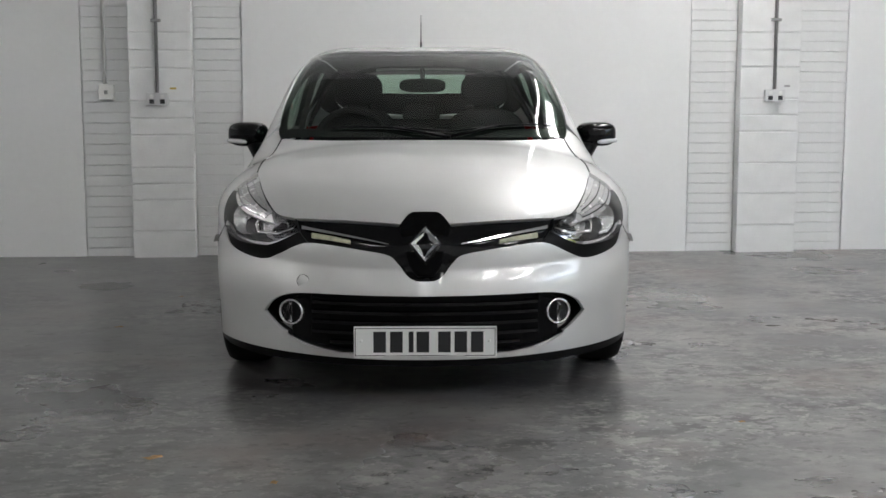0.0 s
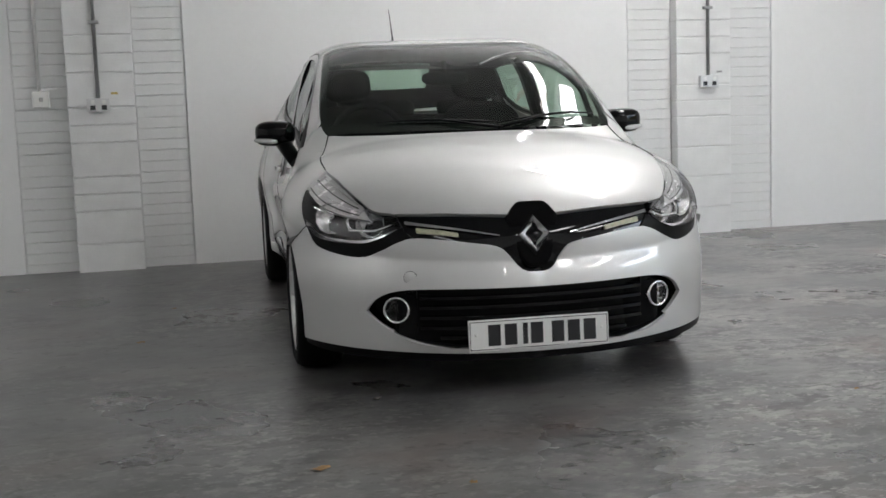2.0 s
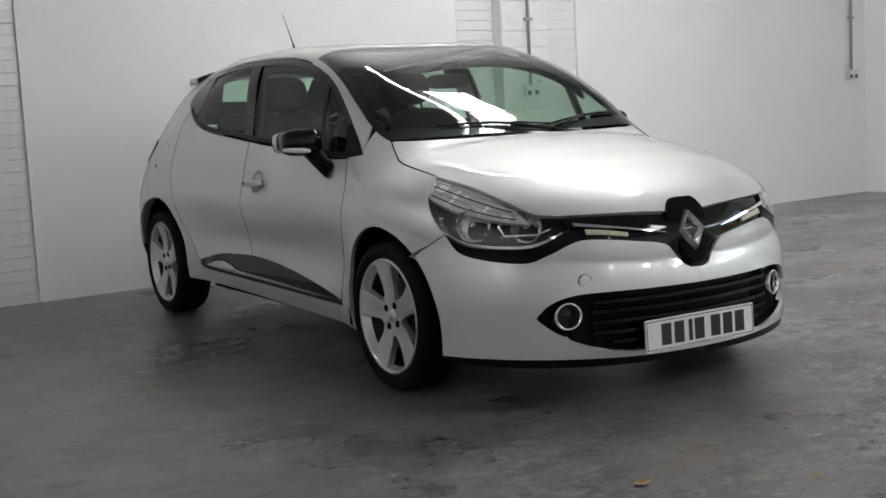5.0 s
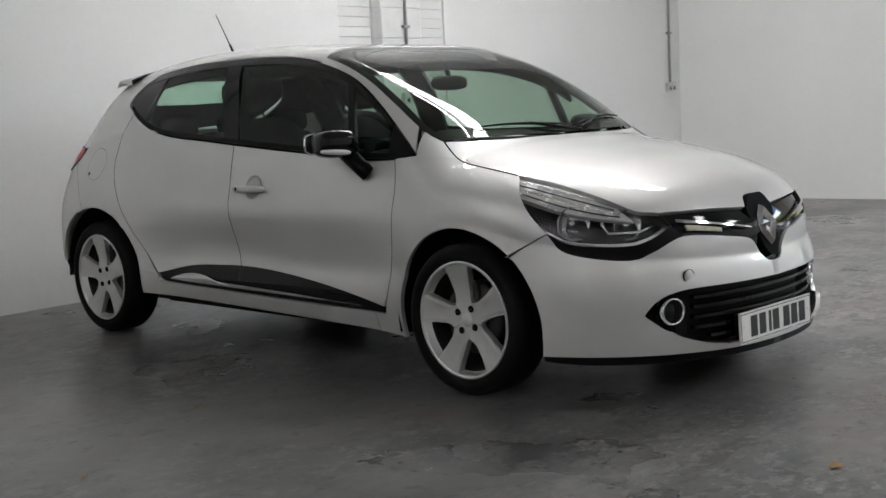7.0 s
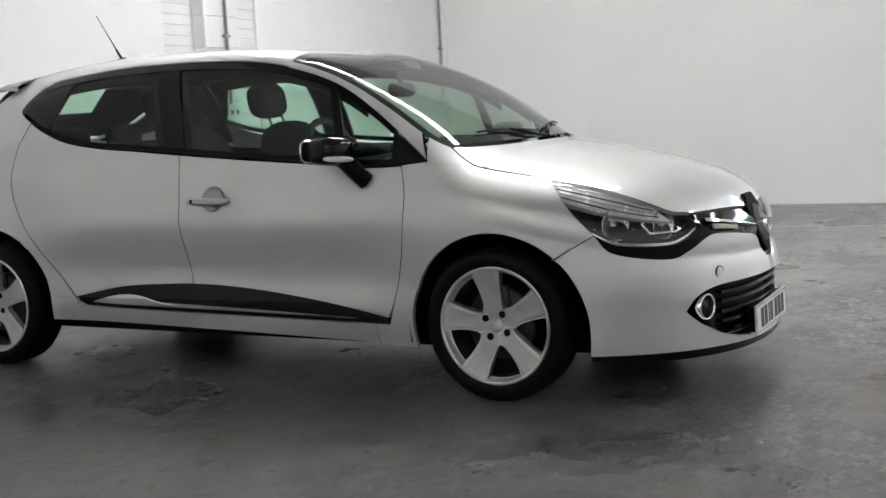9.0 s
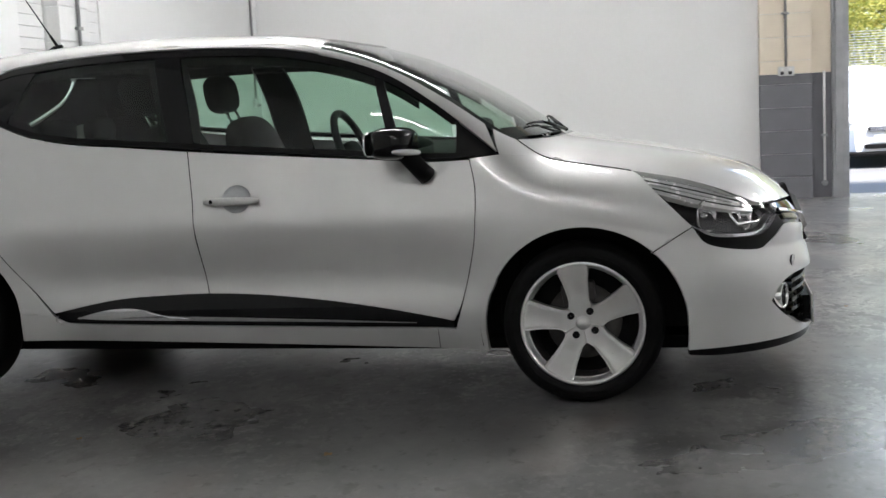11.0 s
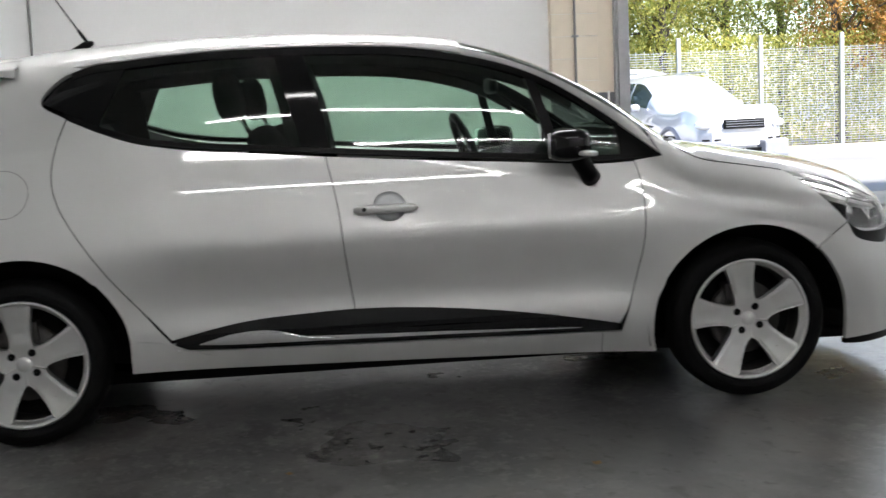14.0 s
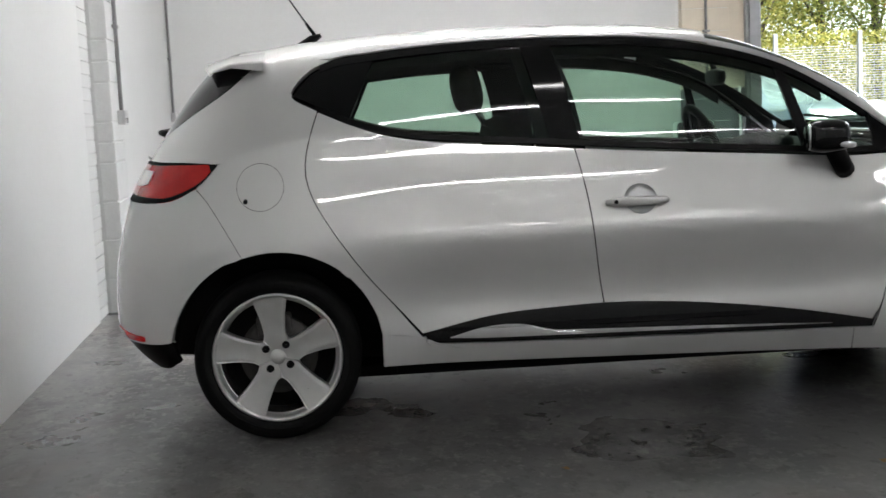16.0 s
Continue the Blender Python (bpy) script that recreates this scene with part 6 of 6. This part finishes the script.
        for y in (0.85, L - 0.95):
            wh = new("wheel")
            wh.parent = th
            wh.matrix_basis = Matrix.Translation((s * (w - 0.02), y, wheel_r)) @ turn[s] @ Matrix.Scale(wheel_r / 0.29, 4)
            for o in wheel.children_recursive:
                if o.data and o.name.split(".")[0] in ("tyre", "rim_lip", "barrel", "spoke", "back_plate"):
                    c = o.copy()
                    scene.collection.objects.link(c)
                    c.parent = wh
    return th


parked_car("white_hatchback", "white hatchback parked in the yard outside", pose(13.62, -3.08, YARD, 0, 0, -88), WHITE_CAR, 4.0, 1.46, 1.72, 0.30, 1.15, False)
parked_car("silver_suv", "pale silver estate off-roader parked beside the fence", pose(14.52, -5.70, YARD, 0, 0, -80), SILVER_CAR, 4.75, 1.74, 1.9, 0.36, 1.35, True)


def leaf_cloud(name, spots, gen, small, large):
    """One mesh of many small pointed leaves, each turned its own way."""
    n = len(spots)
    u, v = gen.normal(0, 1, (n, 3)), gen.normal(0, 1, (n, 3))
    u /= np.linalg.norm(u, axis=1, keepdims=True)
    v -= u * (u * v).sum(1, keepdims=True)
    v /= np.linalg.norm(v, axis=1, keepdims=True)
    size = gen.uniform(small, large, (n, 1))
    corners = np.stack([spots - u * size, spots - v * size * 0.6, spots + u * size, spots + v * size * 0.6], 1).reshape(-1, 3)
    me = bpy.data.meshes.new(name)
    me.from_pydata(corners.tolist(), [], np.arange(4 * n).reshape(n, 4).tolist())
    return me


def tree(x, y, height, spread, leaf, seed, leaves=26000):
    rnd = random.Random(seed)
    th = new("tree")
    tagged(th, "leafy tree turning yellow behind the fence" if leaf is not LEAF_GREEN else "leafy green tree behind the fence", "tree", "trees behind the fence")
    th.matrix_world = pose(x, y, YARD)
    bm = bmesh.new()
    bend = rnd.uniform(-0.3, 0.3)
    add_tube(bm, [(0, 0, 0), (bend * 0.3, 0.05, height * 0.25), (bend, 0.1, height * 0.55), (bend * 1.3, 0, height * 0.85)], [0.16, 0.12, 0.08, 0.03], 9)
    tips = []
    for k in range(11):
        a, z0 = rnd.uniform(0, math.tau), rnd.uniform(0.12, 0.7) * height
        r = spread * rnd.uniform(0.5, 1.0)
        tip = (r * math.cos(a), r * math.sin(a), z0 + rnd.uniform(0.1, 0.3) * height)
        add_tube(bm, [(bend * z0 / height, 0, z0), (tip[0] * 0.5, tip[1] * 0.5, z0 + 0.12 * height), tip], [0.05, 0.03, 0.012], 6)
        tips.append(tip)
    part("trunk", bm, BARK, th)
    tips += [(bend * 1.3, 0, height * 0.9), (bend, 0, height * 0.7), (0.2, 0, height * 0.4)]
    gen = np.random.default_rng(seed)
    clumps = np.array(tips)[gen.integers(0, len(tips), leaves // 40)] + gen.normal(0, 1, (leaves // 40, 3)) * (spread * 0.24, spread * 0.24, height * 0.075)
    spots = np.repeat(clumps, 40, 0) + gen.normal(0, 0.13, (len(clumps) * 40, 3))
    me = leaf_cloud("crown", spots, gen, 0.022, 0.052)
    me.materials.append(leaf)
    ob = new("crown", me)
    ob.parent = th
    return th


k = 0
for x, y, hgt, sp in ((23.2, 2.5, 6.5, 1.7), (24.0, -0.8, 7.5, 2.1), (23.0, -3.2, 6.0, 1.8), (24.6, -5.0, 8.0, 2.2), (23.1, -7.0, 6.2, 1.9), (24.8, -9.2, 8.2, 2.3), (23.2, -11.4, 6.4, 2.0), (24.5, -13.6, 7.6, 2.2), (26.8, -2.0, 9.0, 2.4), (27.2, -6.8, 9.5, 2.6), (27.0, -11.5, 9.2, 2.6), (23.4, -16.0, 7.0, 2.2)):
    tree(x, y, hgt, sp, (LEAF_GOLD, LEAF_GREEN, LEAF_GOLD, LEAF_GREEN, LEAF_GOLD)[k % 5] if k != 6 else LEAF_RUST, k)
    k += 1


def thicket(x, y0, y1, height, leaf, seed, n):
    """Dense undergrowth: leaves that nobody could count."""
    gen = np.random.default_rng(seed)
    spots = np.stack([gen.normal(x, 0.5, n), gen.uniform(y0, y1, n), YARD + height * gen.random(n) ** 0.8], -1)
    me = leaf_cloud("undergrowth", spots, gen, 0.024, 0.055)
    me.materials.append(leaf)
    tagged(new("undergrowth", me), "dense leafy undergrowth behind the fence", "undergrowth", "", "stuff")


thicket(22.9, -20, 4, 2.7, LEAF_GOLD, 90, 70000)
thicket(24.6, -22, 4, 4.0, LEAF_GREEN, 91, 80000)

# ---- fallen leaves and crumbs on the hall floor ----
DRY = material("dry_leaf", (0.36, 0.22, 0.10), rough=0.8, vary=0.3, scale=30, fine=200, bump=0.2)


def dry_leaf(x, y, size, rz, pale):
    bm = bmesh.new()
    n = 10
    c = bm.verts.new((0, 0, 0.006))
    ring = [bm.verts.new((size * math.cos(a) * (1 + 0.25 * math.sin(3 * a)), size * 0.6 * math.sin(a), 0.002 + 0.006 * abs(math.sin(a * 1.5)))) for a in (k * math.tau / n for k in range(n))]
    for q in range(n):
        bm.faces.new((c, ring[q], ring[(q + 1) % n]))
    ob = link("fallen_leaf", bm, DRY)
    ob.matrix_world = pose(x, y, GROUND, 0, 0, rz)
    tagged(ob, "small dry brown leaf fallen on the concrete floor", "fallen leaf", "leaves on the floor")


for x, y, size, rz in ((-0.86, -1.49, 0.032, 20), (-0.45, -1.75, 0.018, 70), (-1.51, 0.75, 0.022, 10), (-1.38, 1.69, 0.016, 40), (-1.9, -0.9, 0.02, 120), (1.1, -1.1, 0.014, 0), (-2.25, 0.3, 0.018, 200)):
    dry_leaf(x, y, size, rz, 0)

# ---- brick courses, piece by piece ----
for x0, x1 in ((-2.418, -2.076), (-1.626, -1.292), (2.001, 2.347), (2.800, 3.191)):
    brick_strip(x0, x1)
